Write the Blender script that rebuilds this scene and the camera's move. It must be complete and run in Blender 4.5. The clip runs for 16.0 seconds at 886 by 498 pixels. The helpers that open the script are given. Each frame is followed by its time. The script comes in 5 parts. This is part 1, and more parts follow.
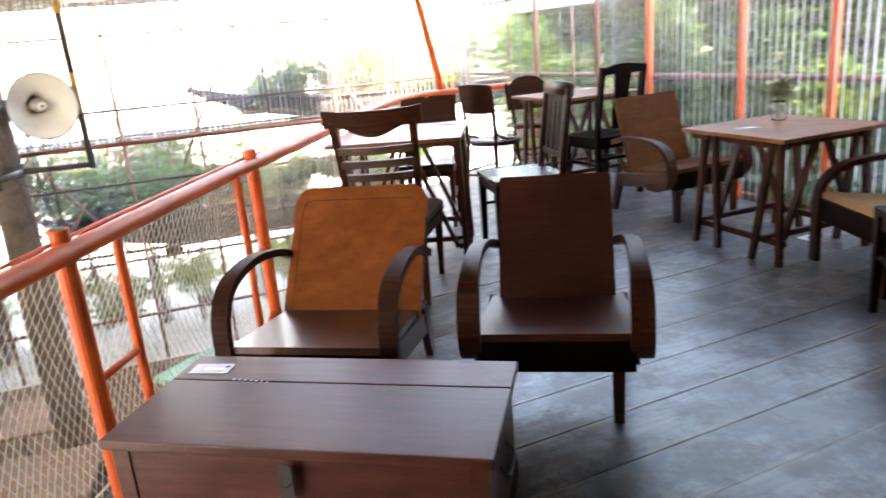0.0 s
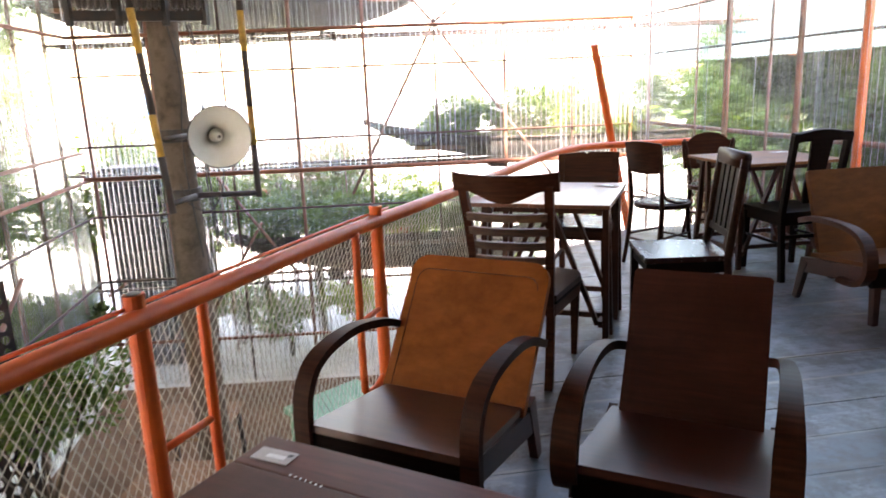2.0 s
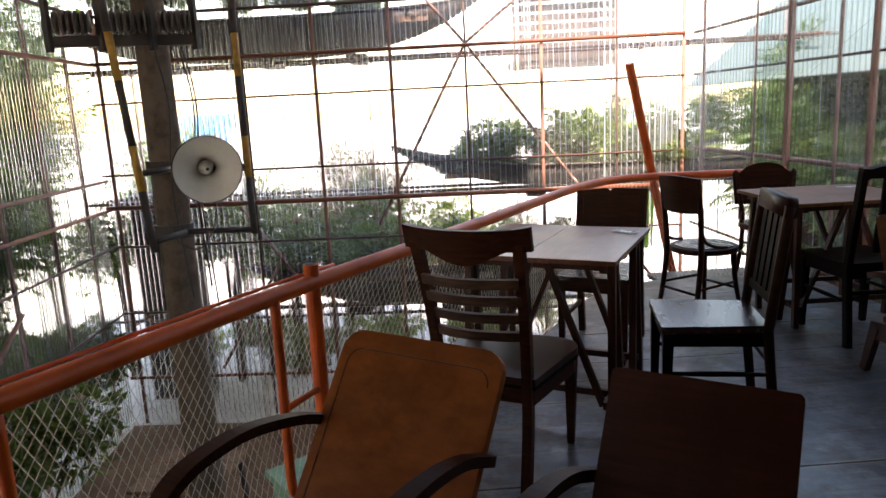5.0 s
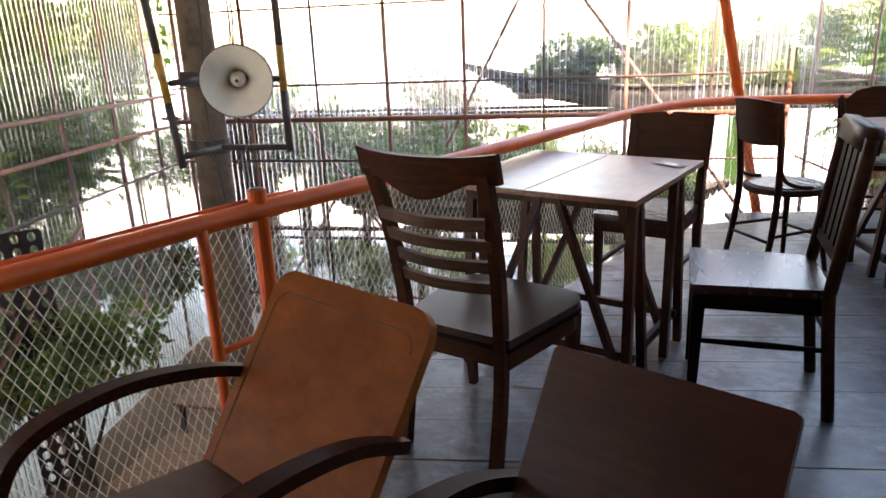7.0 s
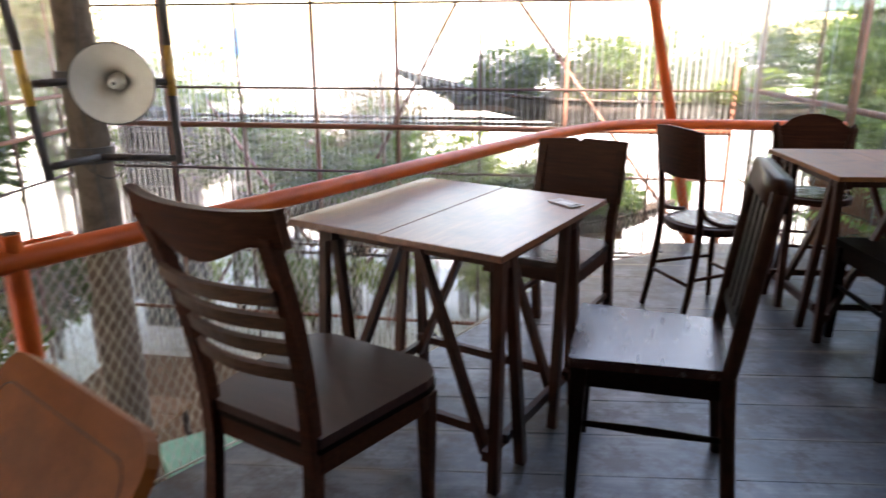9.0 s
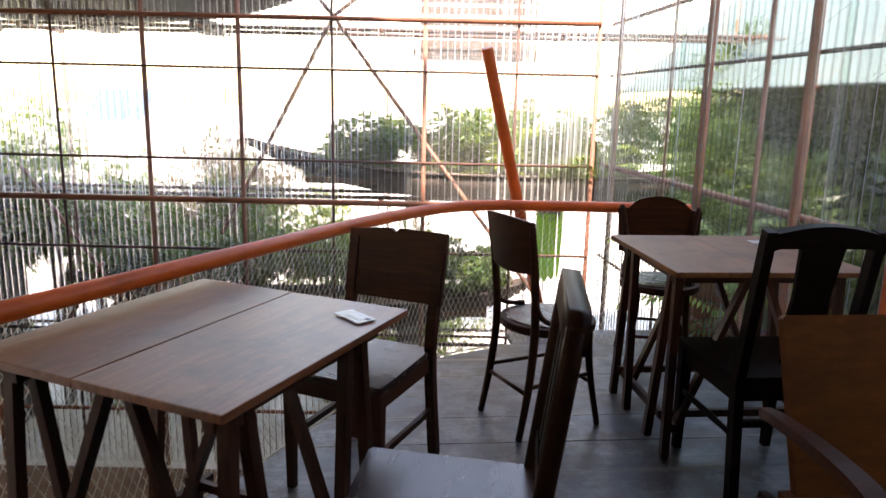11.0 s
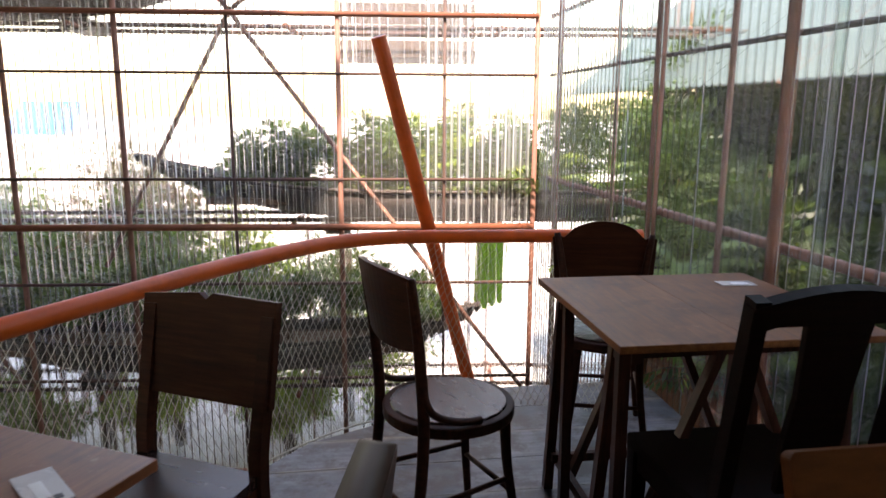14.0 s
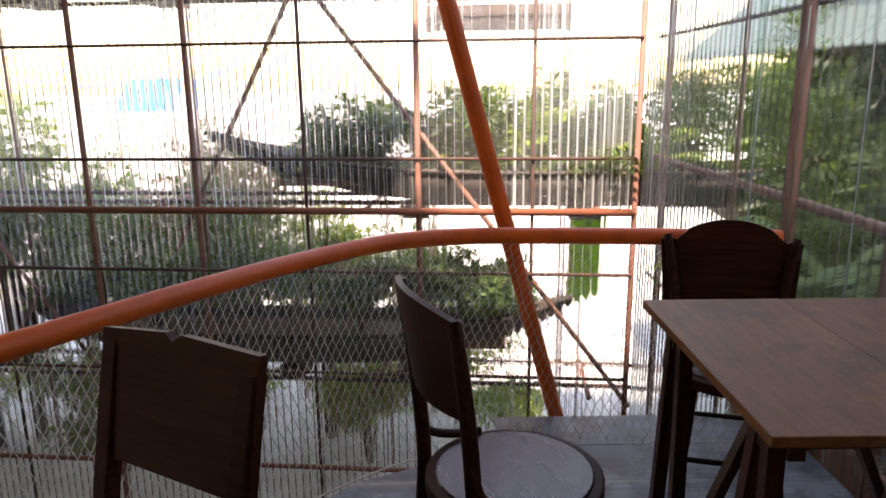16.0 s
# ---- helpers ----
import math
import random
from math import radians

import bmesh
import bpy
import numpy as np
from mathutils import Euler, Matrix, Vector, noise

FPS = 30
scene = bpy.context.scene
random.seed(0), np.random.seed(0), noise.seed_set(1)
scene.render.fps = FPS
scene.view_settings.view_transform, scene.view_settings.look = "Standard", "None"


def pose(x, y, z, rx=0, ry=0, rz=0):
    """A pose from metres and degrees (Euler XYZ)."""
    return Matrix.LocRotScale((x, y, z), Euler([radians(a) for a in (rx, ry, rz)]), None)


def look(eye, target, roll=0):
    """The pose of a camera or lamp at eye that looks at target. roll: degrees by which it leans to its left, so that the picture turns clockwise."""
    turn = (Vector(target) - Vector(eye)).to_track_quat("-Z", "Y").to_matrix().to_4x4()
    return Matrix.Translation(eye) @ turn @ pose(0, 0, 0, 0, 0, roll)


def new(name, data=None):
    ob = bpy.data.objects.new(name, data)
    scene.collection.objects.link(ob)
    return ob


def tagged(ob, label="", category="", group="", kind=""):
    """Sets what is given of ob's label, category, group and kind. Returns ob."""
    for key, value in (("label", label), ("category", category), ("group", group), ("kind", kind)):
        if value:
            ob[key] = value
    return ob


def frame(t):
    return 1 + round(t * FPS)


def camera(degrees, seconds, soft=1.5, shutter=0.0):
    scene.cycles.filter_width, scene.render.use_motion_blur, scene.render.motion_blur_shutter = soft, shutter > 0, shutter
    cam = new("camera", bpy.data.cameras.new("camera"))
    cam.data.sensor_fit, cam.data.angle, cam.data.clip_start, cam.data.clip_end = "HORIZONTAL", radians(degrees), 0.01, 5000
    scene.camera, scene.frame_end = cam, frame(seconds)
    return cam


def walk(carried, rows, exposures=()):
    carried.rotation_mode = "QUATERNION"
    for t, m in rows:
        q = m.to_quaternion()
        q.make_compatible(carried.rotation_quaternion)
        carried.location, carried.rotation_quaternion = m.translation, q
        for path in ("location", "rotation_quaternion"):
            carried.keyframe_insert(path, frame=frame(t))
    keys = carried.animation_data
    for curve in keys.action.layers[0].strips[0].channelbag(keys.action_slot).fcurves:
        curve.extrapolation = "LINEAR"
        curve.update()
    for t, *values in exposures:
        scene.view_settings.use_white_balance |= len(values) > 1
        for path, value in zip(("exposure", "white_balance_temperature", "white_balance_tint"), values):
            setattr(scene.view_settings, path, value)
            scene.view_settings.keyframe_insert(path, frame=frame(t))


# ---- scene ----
cam = camera(64.8, 16.0, shutter=0.5)
PATH = [
    (0, (0.735, 2.558, 1.266), (0.515, 4.462, 0.696), -5.0),
    (0.5, (0.706, 2.669, 1.27), (0.286, 4.534, 0.682), -3.9),
    (1, (0.739, 2.758, 1.316), (0.123, 4.578, 0.763), -4.2),
    (1.5, (0.848, 2.852, 1.346), (0.112, 4.64, 0.833), -3.0),
    (2, (0.894, 2.928, 1.365), (0.191, 4.744, 0.91), -2.4),
    (2.5, (0.883, 3.057, 1.383), (0.255, 4.911, 0.977), -1.7),
    (3, (0.967, 3.185, 1.401), (0.176, 4.99, 1.062), -0.5),
    (3.5, (1.037, 3.292, 1.406), (0.202, 5.076, 1.057), -1.7),
    (6, (1.076, 3.996, 1.341), (0.091, 5.678, 0.895), -3.8),
    (6.5, (1.157, 4.152, 1.316), (0.05, 5.735, 0.8), -2.4),
    (7, (1.223, 4.266, 1.295), (0.104, 5.816, 0.708), -2.4),
    (7.5, (1.188, 4.43, 1.283), (0.149, 6.014, 0.642), -1.3),
    (8, (1.167, 4.58, 1.3), (0.13, 6.167, 0.663), -1.8),
    (8.5, (1.25, 4.726, 1.318), (0.128, 6.271, 0.726), -1.1),
    (9, (1.275, 4.859, 1.313), (0.236, 6.466, 0.731), -0.2),
    (9.5, (1.253, 5.025, 1.328), (0.426, 6.76, 0.775), 0.3),
    (10, (1.336, 5.189, 1.34), (0.531, 6.956, 0.859), 1.2),
    (12.5, (1.314, 5.892, 1.351), (0.592, 7.72, 0.978), -0.3),
    (13, (1.294, 6.071, 1.343), (0.647, 7.921, 0.944), 0.4),
    (13.5, (1.335, 6.234, 1.345), (0.582, 8.042, 0.944), 0.1),
    (14, (1.292, 6.39, 1.34), (0.589, 8.223, 0.957), 0.3),
    (14.5, (1.258, 6.548, 1.344), (0.521, 8.366, 0.955), 0.3),
    (15, (1.28, 6.694, 1.342), (0.377, 8.427, 0.913), -0.4),
    (15.5, (1.196, 6.826, 1.336), (0.28, 8.556, 0.925), 0.0),
    (16, (1.145, 6.961, 1.329), (0.198, 8.662, 0.873), -0.6),
]
walk(cam, [(t, look(eye, target, roll)) for t, eye, target, roll in PATH], exposures=[(0, 4.92, 7600, 29), (0.5, 4.98, 7600, 29), (1.0, 4.65, 7600, 29), (1.5, 4.3, 7500, 28), (2.0, 4.27, 7500, 28), (2.5, 3.62, 7500, 28), (3.0, 3.06, 7500, 28), (3.5, 2.78, 7500, 28), (6.0, 2.97, 7500, 28), (7.5, 4.02, 7500, 28), (9.0, 3.72, 7500, 28), (10.0, 3.35, 7600, 28), (12.5, 2.95, 7800, 29), (16, 2.54, 7800, 31)])


# ---- world, sun, exposure ----
world = bpy.data.worlds.new("sky")
scene.world = world
world.use_nodes = True
wn = world.node_tree.nodes
sky = wn.new("ShaderNodeTexSky")
sky.sky_type = "NISHITA"
sky.sun_disc = False
sky.sun_elevation = radians(59)
sky.sun_rotation = radians(154)
sky.air_density, sky.dust_density = 1.6, 1.0
wn["Background"].inputs["Strength"].default_value = 0.15
world.node_tree.links.new(sky.outputs[0], wn["Background"].inputs["Color"])

sun_data = bpy.data.lights.new("sun", "SUN")
sun_data.energy, sun_data.angle, sun_data.color = 3.0, radians(2.0), (1.0, 0.95, 0.86)
sun = new("sun", sun_data)
sun.matrix_world = look((0, 0, 0), (-0.22, 0.46, -0.86))

# ---- materials ----


def nodes_of(name):
    m = bpy.data.materials.new(name)
    m.use_nodes = True
    nt = m.node_tree
    return m, nt, nt.nodes["Principled BSDF"]


def tex_coords(nt, scale=(1, 1, 1), kind="Object"):
    tc = nt.nodes.new("ShaderNodeTexCoord")
    mp = nt.nodes.new("ShaderNodeMapping")
    mp.inputs["Scale"].default_value = scale
    nt.links.new(tc.outputs[kind], mp.inputs["Vector"])
    return mp.outputs[0]


def noise_tex(nt, vec, scale, detail=4, rough=0.6):
    n = nt.nodes.new("ShaderNodeTexNoise")
    n.inputs["Scale"].default_value, n.inputs["Detail"].default_value, n.inputs["Roughness"].default_value = scale, detail, rough
    nt.links.new(vec, n.inputs["Vector"])
    return n.outputs["Fac"]


def ramp(nt, fac, stops):
    r = nt.nodes.new("ShaderNodeValToRGB")
    e = r.color_ramp.elements
    while len(e) < len(stops):
        e.new(0.5)
    for k, (p, c) in enumerate(stops):
        e[k].position, e[k].color = p, (*c, 1)
    nt.links.new(fac, r.inputs[0])
    return r.outputs[0]


def mix(nt, a, b, fac, mode="MIX"):
    m = nt.nodes.new("ShaderNodeMix")
    m.data_type, m.blend_type = "RGBA", mode
    for key, v in ((0, fac), (6, a), (7, b)):
        if isinstance(v, (int, float)):
            m.inputs[key].default_value = v
        elif isinstance(v, tuple):
            m.inputs[key].default_value = (*v, 1)
        else:
            nt.links.new(v, m.inputs[key])
    return m.outputs[2]


def bump(nt, bsdf, height, strength=0.2, dist=0.01):
    b = nt.nodes.new("ShaderNodeBump")
    b.inputs["Strength"].default_value, b.inputs["Distance"].default_value = strength, dist
    nt.links.new(height, b.inputs["Height"])
    nt.links.new(b.outputs[0], bsdf.inputs["Normal"])


def range_of(nt, fac, lo, hi):
    r = nt.nodes.new("ShaderNodeMapRange")
    r.inputs["To Min"].default_value, r.inputs["To Max"].default_value = lo, hi
    nt.links.new(fac, r.inputs["Value"])
    return r.outputs[0]


def wood(name, dark, mid, light, grain=(1.5, 22, 22), rough=(0.25, 0.5), relief=0.15, wear=None, turn=0.0, spec=0.35, stain=None, vary=0.2):
    m, nt, b = nodes_of(name)
    v = tex_coords(nt, grain)
    v.node.inputs["Rotation"].default_value = (0, 0, radians(turn))
    v.node.vector_type = "TEXTURE" if turn else "POINT"
    if turn:
        v.node.inputs["Scale"].default_value = tuple(1 / s for s in grain)
    g = noise_tex(nt, v, 3.0, 6, 0.65)
    col = ramp(nt, g, [(0.28, dark), (0.52, mid), (0.78, light)])
    broad = noise_tex(nt, tex_coords(nt), 2.6, 3, 0.5)
    col = mix(nt, col, tuple(0.55 * c for c in mid), range_of(nt, broad, -0.35, 0.85))
    if wear:
        spots = noise_tex(nt, tex_coords(nt, (2, 2, 2)), 9.0, 5, 0.75)
        col = mix(nt, col, wear, ramp(nt, spots, [(0.60, (0, 0, 0)), (0.74, (0.8, 0.8, 0.8))]))
    if stain:
        cloud = noise_tex(nt, tex_coords(nt, (1, 1, 1)), 3.2, 6, 0.72)
        col = mix(nt, col, stain, ramp(nt, cloud, [(0.48, (0, 0, 0)), (0.66, (0.75, 0.75, 0.75))]))
    info = nt.nodes.new("ShaderNodeObjectInfo")
    hsv = nt.nodes.new("ShaderNodeHueSaturation")
    nt.links.new(range_of(nt, info.outputs["Random"], 1 - vary, 1 + vary), hsv.inputs["Value"])
    nt.links.new(col, hsv.inputs["Color"])
    nt.links.new(hsv.outputs[0], b.inputs["Base Color"])
    nt.links.new(range_of(nt, g, *rough), b.inputs["Roughness"])
    b.inputs["Specular IOR Level"].default_value = spec
    bump(nt, b, g, relief, 0.004)
    return m


def painted(name, col, dirt, rough=0.4, scale=6, metal=0.0, amount=0.75, spec=0.5):
    m, nt, b = nodes_of(name)
    v = tex_coords(nt)
    n = noise_tex(nt, v, scale, 6, 0.7)
    c = mix(nt, col, dirt, ramp(nt, n, [(0.45, (0, 0, 0)), (0.72, (amount, amount, amount))]))
    nt.links.new(c, b.inputs["Base Color"])
    b.inputs["Metallic"].default_value = metal
    b.inputs["Specular IOR Level"].default_value = spec
    nt.links.new(range_of(nt, n, rough - 0.1, rough + 0.25), b.inputs["Roughness"])
    bump(nt, b, noise_tex(nt, v, scale * 8, 4, 0.6), 0.12, 0.003)
    return m


M = {}
M["dark_wood"] = wood("dark_stained_wood", (0.017, 0.0046, 0.002), (0.042, 0.0118, 0.0052), (0.078, 0.0245, 0.011), rough=(0.35, 0.6), relief=0.03, spec=0.09)
M["black_wood"] = wood("black_brown_wood", (0.0025, 0.0012, 0.0009), (0.007, 0.0027, 0.0018), (0.016, 0.006, 0.004), rough=(0.36, 0.6), relief=0.03, spec=0.04)
M["lounge_dark"] = wood("reddish_brown_wood", (0.028, 0.0075, 0.004), (0.050, 0.0135, 0.0072), (0.082, 0.024, 0.0135), rough=(0.28, 0.42), relief=0.03, spec=0.2, stain=(0.022, 0.0055, 0.003))
M["lounge_amber"] = wood("amber_veneer", (0.19, 0.048, 0.009), (0.25, 0.067, 0.013), (0.32, 0.094, 0.020), (3, 3, 9), (0.38, 0.55), 0.04, spec=0.10, stain=(0.13, 0.028, 0.003))
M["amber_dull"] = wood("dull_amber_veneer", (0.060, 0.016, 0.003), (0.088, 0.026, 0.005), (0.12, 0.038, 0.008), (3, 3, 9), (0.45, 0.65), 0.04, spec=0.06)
M["chest_wood"] = wood("chest_planks", (0.046, 0.013, 0.009), (0.092, 0.026, 0.017), (0.14, 0.045, 0.03), (1.2, 14, 14), (0.28, 0.46), 0.05, (0.03, 0.009, 0.006), spec=0.3, stain=(0.04, 0.011, 0.006))
M["table_top"] = wood("worn_table_boards", (0.11, 0.030, 0.011), (0.22, 0.068, 0.026), (0.34, 0.122, 0.050), (18, 1.5, 18), (0.27, 0.33), 0.003, (0.29, 0.145, 0.08), spec=0.45, stain=(0.05, 0.015, 0.007))
M["trestle"] = wood("trestle_wood", (0.016, 0.0045, 0.0022), (0.050, 0.0145, 0.007), (0.095, 0.031, 0.015), (18, 18, 2), spec=0.16)
M["seat_wood"] = wood("polished_seat", (0.030, 0.012, 0.009), (0.040, 0.016, 0.012), (0.052, 0.022, 0.016), (2, 12, 12), (0.25, 0.29), 0.002, spec=0.5)
M["polished_dark"] = wood("polished_dark_wood", (0.016, 0.0055, 0.003), (0.026, 0.009, 0.005), (0.04, 0.014, 0.008), (2, 8, 8), (0.36, 0.48), 0.01, spec=0.06)
M["table_brown"] = wood("worn_brown_boards", (0.12, 0.040, 0.013), (0.22, 0.078, 0.025), (0.31, 0.125, 0.046), (22, 2, 22), (0.40, 0.56), 0.02, (0.32, 0.15, 0.07), spec=0.16, stain=(0.08, 0.026, 0.011))
M["seat_gloss"] = wood("glossy_brown_seat", (0.05, 0.018, 0.010), (0.085, 0.032, 0.017), (0.13, 0.052, 0.028), (2, 10, 10), (0.24, 0.36), 0.02, spec=0.45)
M["ladder_seat"] = wood("polished_plum_seat", (0.026, 0.008, 0.006), (0.038, 0.012, 0.009), (0.055, 0.019, 0.014), (2, 10, 10), (0.28, 0.38), 0.02, spec=0.2)
M["slat_wood"] = wood("worn_slat", (0.03, 0.014, 0.008), (0.085, 0.042, 0.024), (0.17, 0.09, 0.05), (2, 24, 24), (0.3, 0.55))


def deck_material():
    m, nt, b = nodes_of("grey_painted_planks")
    v = tex_coords(nt, (1 / 1.1, 1 / 15, 1 / 15))
    v.node.vector_type = "TEXTURE"
    v.node.inputs["Rotation"].default_value = (0, 0, radians(29.5))
    grain = noise_tex(nt, v, 3.0, 6, 0.65)
    col = ramp(nt, grain, [(0.25, (0.070, 0.070, 0.076)), (0.52, (0.128, 0.130, 0.142)), (0.8, (0.20, 0.203, 0.215))])
    patch = noise_tex(nt, tex_coords(nt), 2.3, 6, 0.7)
    col = mix(nt, col, (0.042, 0.054, 0.070), ramp(nt, patch, [(0.44, (0, 0, 0)), (0.56, (0.92, 0.92, 0.92))]))
    dirt = noise_tex(nt, tex_coords(nt, (1.3, 1.3, 1.3)), 3.7, 7, 0.75)
    col = mix(nt, col, (0.042, 0.028, 0.021), ramp(nt, dirt, [(0.46, (0, 0, 0)), (0.58, (0.88, 0.88, 0.88))]))
    across = nt.nodes.new("ShaderNodeVectorMath")
    across.operation = "DOT_PRODUCT"
    nt.links.new(tex_coords(nt), across.inputs[0])
    across.inputs[1].default_value = (-math.sin(radians(29.5)) / 0.239, math.cos(radians(29.5)) / 0.239, 0)
    fr = nt.nodes.new("ShaderNodeMath")
    fr.operation = "FRACT"
    shift = nt.nodes.new("ShaderNodeMath")
    shift.operation = "ADD"
    nt.links.new(across.outputs["Value"], shift.inputs[0])
    first = -(-0.04 * -math.sin(radians(29.5)) + 11.885 * math.cos(radians(29.5))) + 4.14
    shift.inputs[1].default_value = first / 0.239 + 100.0
    nt.links.new(shift.outputs[0], fr.inputs[0])
    edge = ramp(nt, fr.outputs[0], [(0.0, (1, 1, 1)), (0.10, (0.15,) * 3), (0.5, (0, 0, 0)), (0.88, (0.1,) * 3), (1.0, (0.9,) * 3)])
    rub = noise_tex(nt, v, 1.4, 5, 0.7)
    mask = mix(nt, (0, 0, 0), edge, ramp(nt, rub, [(0.46, (0, 0, 0)), (0.62, (0.85,) * 3)]))
    col = mix(nt, col, (0.27, 0.225, 0.18), mask)
    info = nt.nodes.new("ShaderNodeObjectInfo")
    hsv = nt.nodes.new("ShaderNodeHueSaturation")
    nt.links.new(range_of(nt, info.outputs["Random"], 0.9, 1.1), hsv.inputs["Value"])
    nt.links.new(col, hsv.inputs["Color"])
    nt.links.new(hsv.outputs[0], b.inputs["Base Color"])
    nt.links.new(range_of(nt, dirt, 0.22, 0.52), b.inputs["Roughness"])
    b.inputs["Specular IOR Level"].default_value = 0.5
    bump(nt, b, grain, 0.12, 0.003)
    return m


M["deck"] = deck_material()
M["hull"] = wood("weathered_hull", (0.02, 0.015, 0.012), (0.055, 0.042, 0.035), (0.12, 0.095, 0.08), (1, 10, 18), (0.6, 0.9), 0.4)
M["hut"] = wood("weathered_slats", (0.05, 0.035, 0.025), (0.10, 0.072, 0.055), (0.16, 0.12, 0.095), (2, 16, 16), (0.6, 0.9))
M["crate"] = wood("scaffold_board", (0.10, 0.05, 0.025), (0.22, 0.12, 0.06), (0.36, 0.22, 0.12), (2, 16, 16), (0.5, 0.8))
M["bark"] = wood("bark", (0.03, 0.02, 0.012), (0.075, 0.05, 0.032), (0.13, 0.095, 0.065), (12, 12, 2), (0.7, 0.95), 0.6)
M["orange"] = painted("orange_paint", (0.66, 0.10, 0.014), (0.36, 0.048, 0.009), 0.36, 5, spec=0.34)
M["rust"] = painted("rusty_tube", (0.20, 0.062, 0.028), (0.075, 0.032, 0.02), 0.6, 7)
M["rust_dark"] = painted("dark_rusty_bar", (0.055, 0.03, 0.022), (0.11, 0.045, 0.024), 0.6, 9)
M["rust_pale"] = painted("faded_tube", (0.22, 0.105, 0.072), (0.11, 0.045, 0.028), 0.6, 6)
M["pole"] = painted("weathered_concrete", (0.135, 0.10, 0.075), (0.03, 0.02, 0.014), 0.85, 7, spec=0.2)
M["iron"] = painted("dark_iron", (0.03, 0.025, 0.024), (0.07, 0.035, 0.02), 0.55, 12)
M["yellow"] = painted("worn_yellow_paint", (0.42, 0.22, 0.03), (0.09, 0.045, 0.015), 0.5, 14)
M["horn"] = painted("off_white_enamel", (0.62, 0.58, 0.52), (0.42, 0.36, 0.29), 0.4, 4, amount=0.4)
M["horn_centre"] = painted("grey_plug", (0.30, 0.29, 0.28), (0.12, 0.11, 0.10), 0.5, 20)
M["ceramic"] = painted("brown_insulator", (0.075, 0.062, 0.054), (0.03, 0.024, 0.02), 0.35, 10)
M["black_paint"] = painted("black_paint", (0.012, 0.012, 0.013), (0.025, 0.022, 0.02), 0.6, 6, spec=0.15)
M["cord"] = painted("pale_net_cord", (0.62, 0.58, 0.50), (0.40, 0.35, 0.28), 0.8, 20, spec=0.2)
M["plastic"] = painted("clear_plastic_sleeve", (0.58, 0.55, 0.54), (0.42, 0.38, 0.36), 0.18, 8)
M["paper"] = painted("white_card", (0.80, 0.80, 0.80), (0.62, 0.63, 0.66), 0.3, 8, amount=0.3)
M["ink"] = painted("dark_print", (0.06, 0.06, 0.07), (0.12, 0.12, 0.13), 0.5, 20)
M["concrete"] = painted("pale_concrete", (0.48, 0.46, 0.42), (0.26, 0.24, 0.20), 0.85, 1.4, spec=0.2)
M["soil"] = painted("brown_earth", (0.16, 0.10, 0.065), (0.06, 0.04, 0.026), 0.9, 2.5, spec=0.1)
M["plaster"] = painted("brown_plaster", (0.12, 0.09, 0.068), (0.07, 0.05, 0.037), 0.8, 1.5, spec=0.2)
M["boards"] = wood("ceiling_boards", (0.03, 0.02, 0.012), (0.075, 0.05, 0.03), (0.13, 0.09, 0.06), (1, 10, 10), (0.6, 0.9))
M["blue"] = painted("sky_blue_tarp", (0.012, 0.11, 0.26), (0.009, 0.08, 0.20), 0.5, 3)
M["red"] = painted("red_cloth", (0.42, 0.02, 0.015), (0.28, 0.015, 0.012), 0.7, 4)
M["planter"] = painted("pale_green_box", (0.18, 0.36, 0.24), (0.10, 0.20, 0.14), 0.6, 5)
M["terracotta"] = painted("terracotta", (0.36, 0.13, 0.06), (0.18, 0.07, 0.04), 0.8, 8)
M["cloth"] = painted("tan_cushion", (0.30, 0.17, 0.08), (0.20, 0.11, 0.05), 0.9, 10, spec=0.1)


def leaf_material(name, a, b_, c):
    m, nt, b = nodes_of(name)
    geo = nt.nodes.new("ShaderNodeNewGeometry")
    col = ramp(nt, geo.outputs["Random Per Island"], [(0.0, a), (0.5, b_), (1.0, c)])
    nt.links.new(col, b.inputs["Base Color"])
    b.inputs["Roughness"].default_value = 0.45
    tr = nt.nodes.new("ShaderNodeBsdfTranslucent")
    nt.links.new(mix(nt, col, (0.35, 0.5, 0.05), 0.35), tr.inputs["Color"])
    ms = nt.nodes.new("ShaderNodeMixShader")
    ms.inputs[0].default_value = 0.35
    nt.links.new(b.outputs[0], ms.inputs[1])
    nt.links.new(tr.outputs[0], ms.inputs[2])
    nt.links.new(ms.outputs[0], nt.nodes["Material Output"].inputs[0])
    return m


def translucent_roof(name, c0, c1, through_share=0.6):
    m, nt, b = nodes_of(name)
    col = mix(nt, c0, c1, noise_tex(nt, tex_coords(nt, (1, 1, 3)), 2.0, 4, 0.6))
    nt.links.new(col, b.inputs["Base Color"])
    b.inputs["Roughness"].default_value = 0.5
    tr = nt.nodes.new("ShaderNodeBsdfTranslucent")
    nt.links.new(col, tr.inputs["Color"])
    ms = nt.nodes.new("ShaderNodeMixShader")
    ms.inputs[0].default_value = through_share
    nt.links.new(b.outputs[0], ms.inputs[1])
    nt.links.new(tr.outputs[0], ms.inputs[2])
    nt.links.new(ms.outputs[0], nt.nodes["Material Output"].inputs[0])
    return m


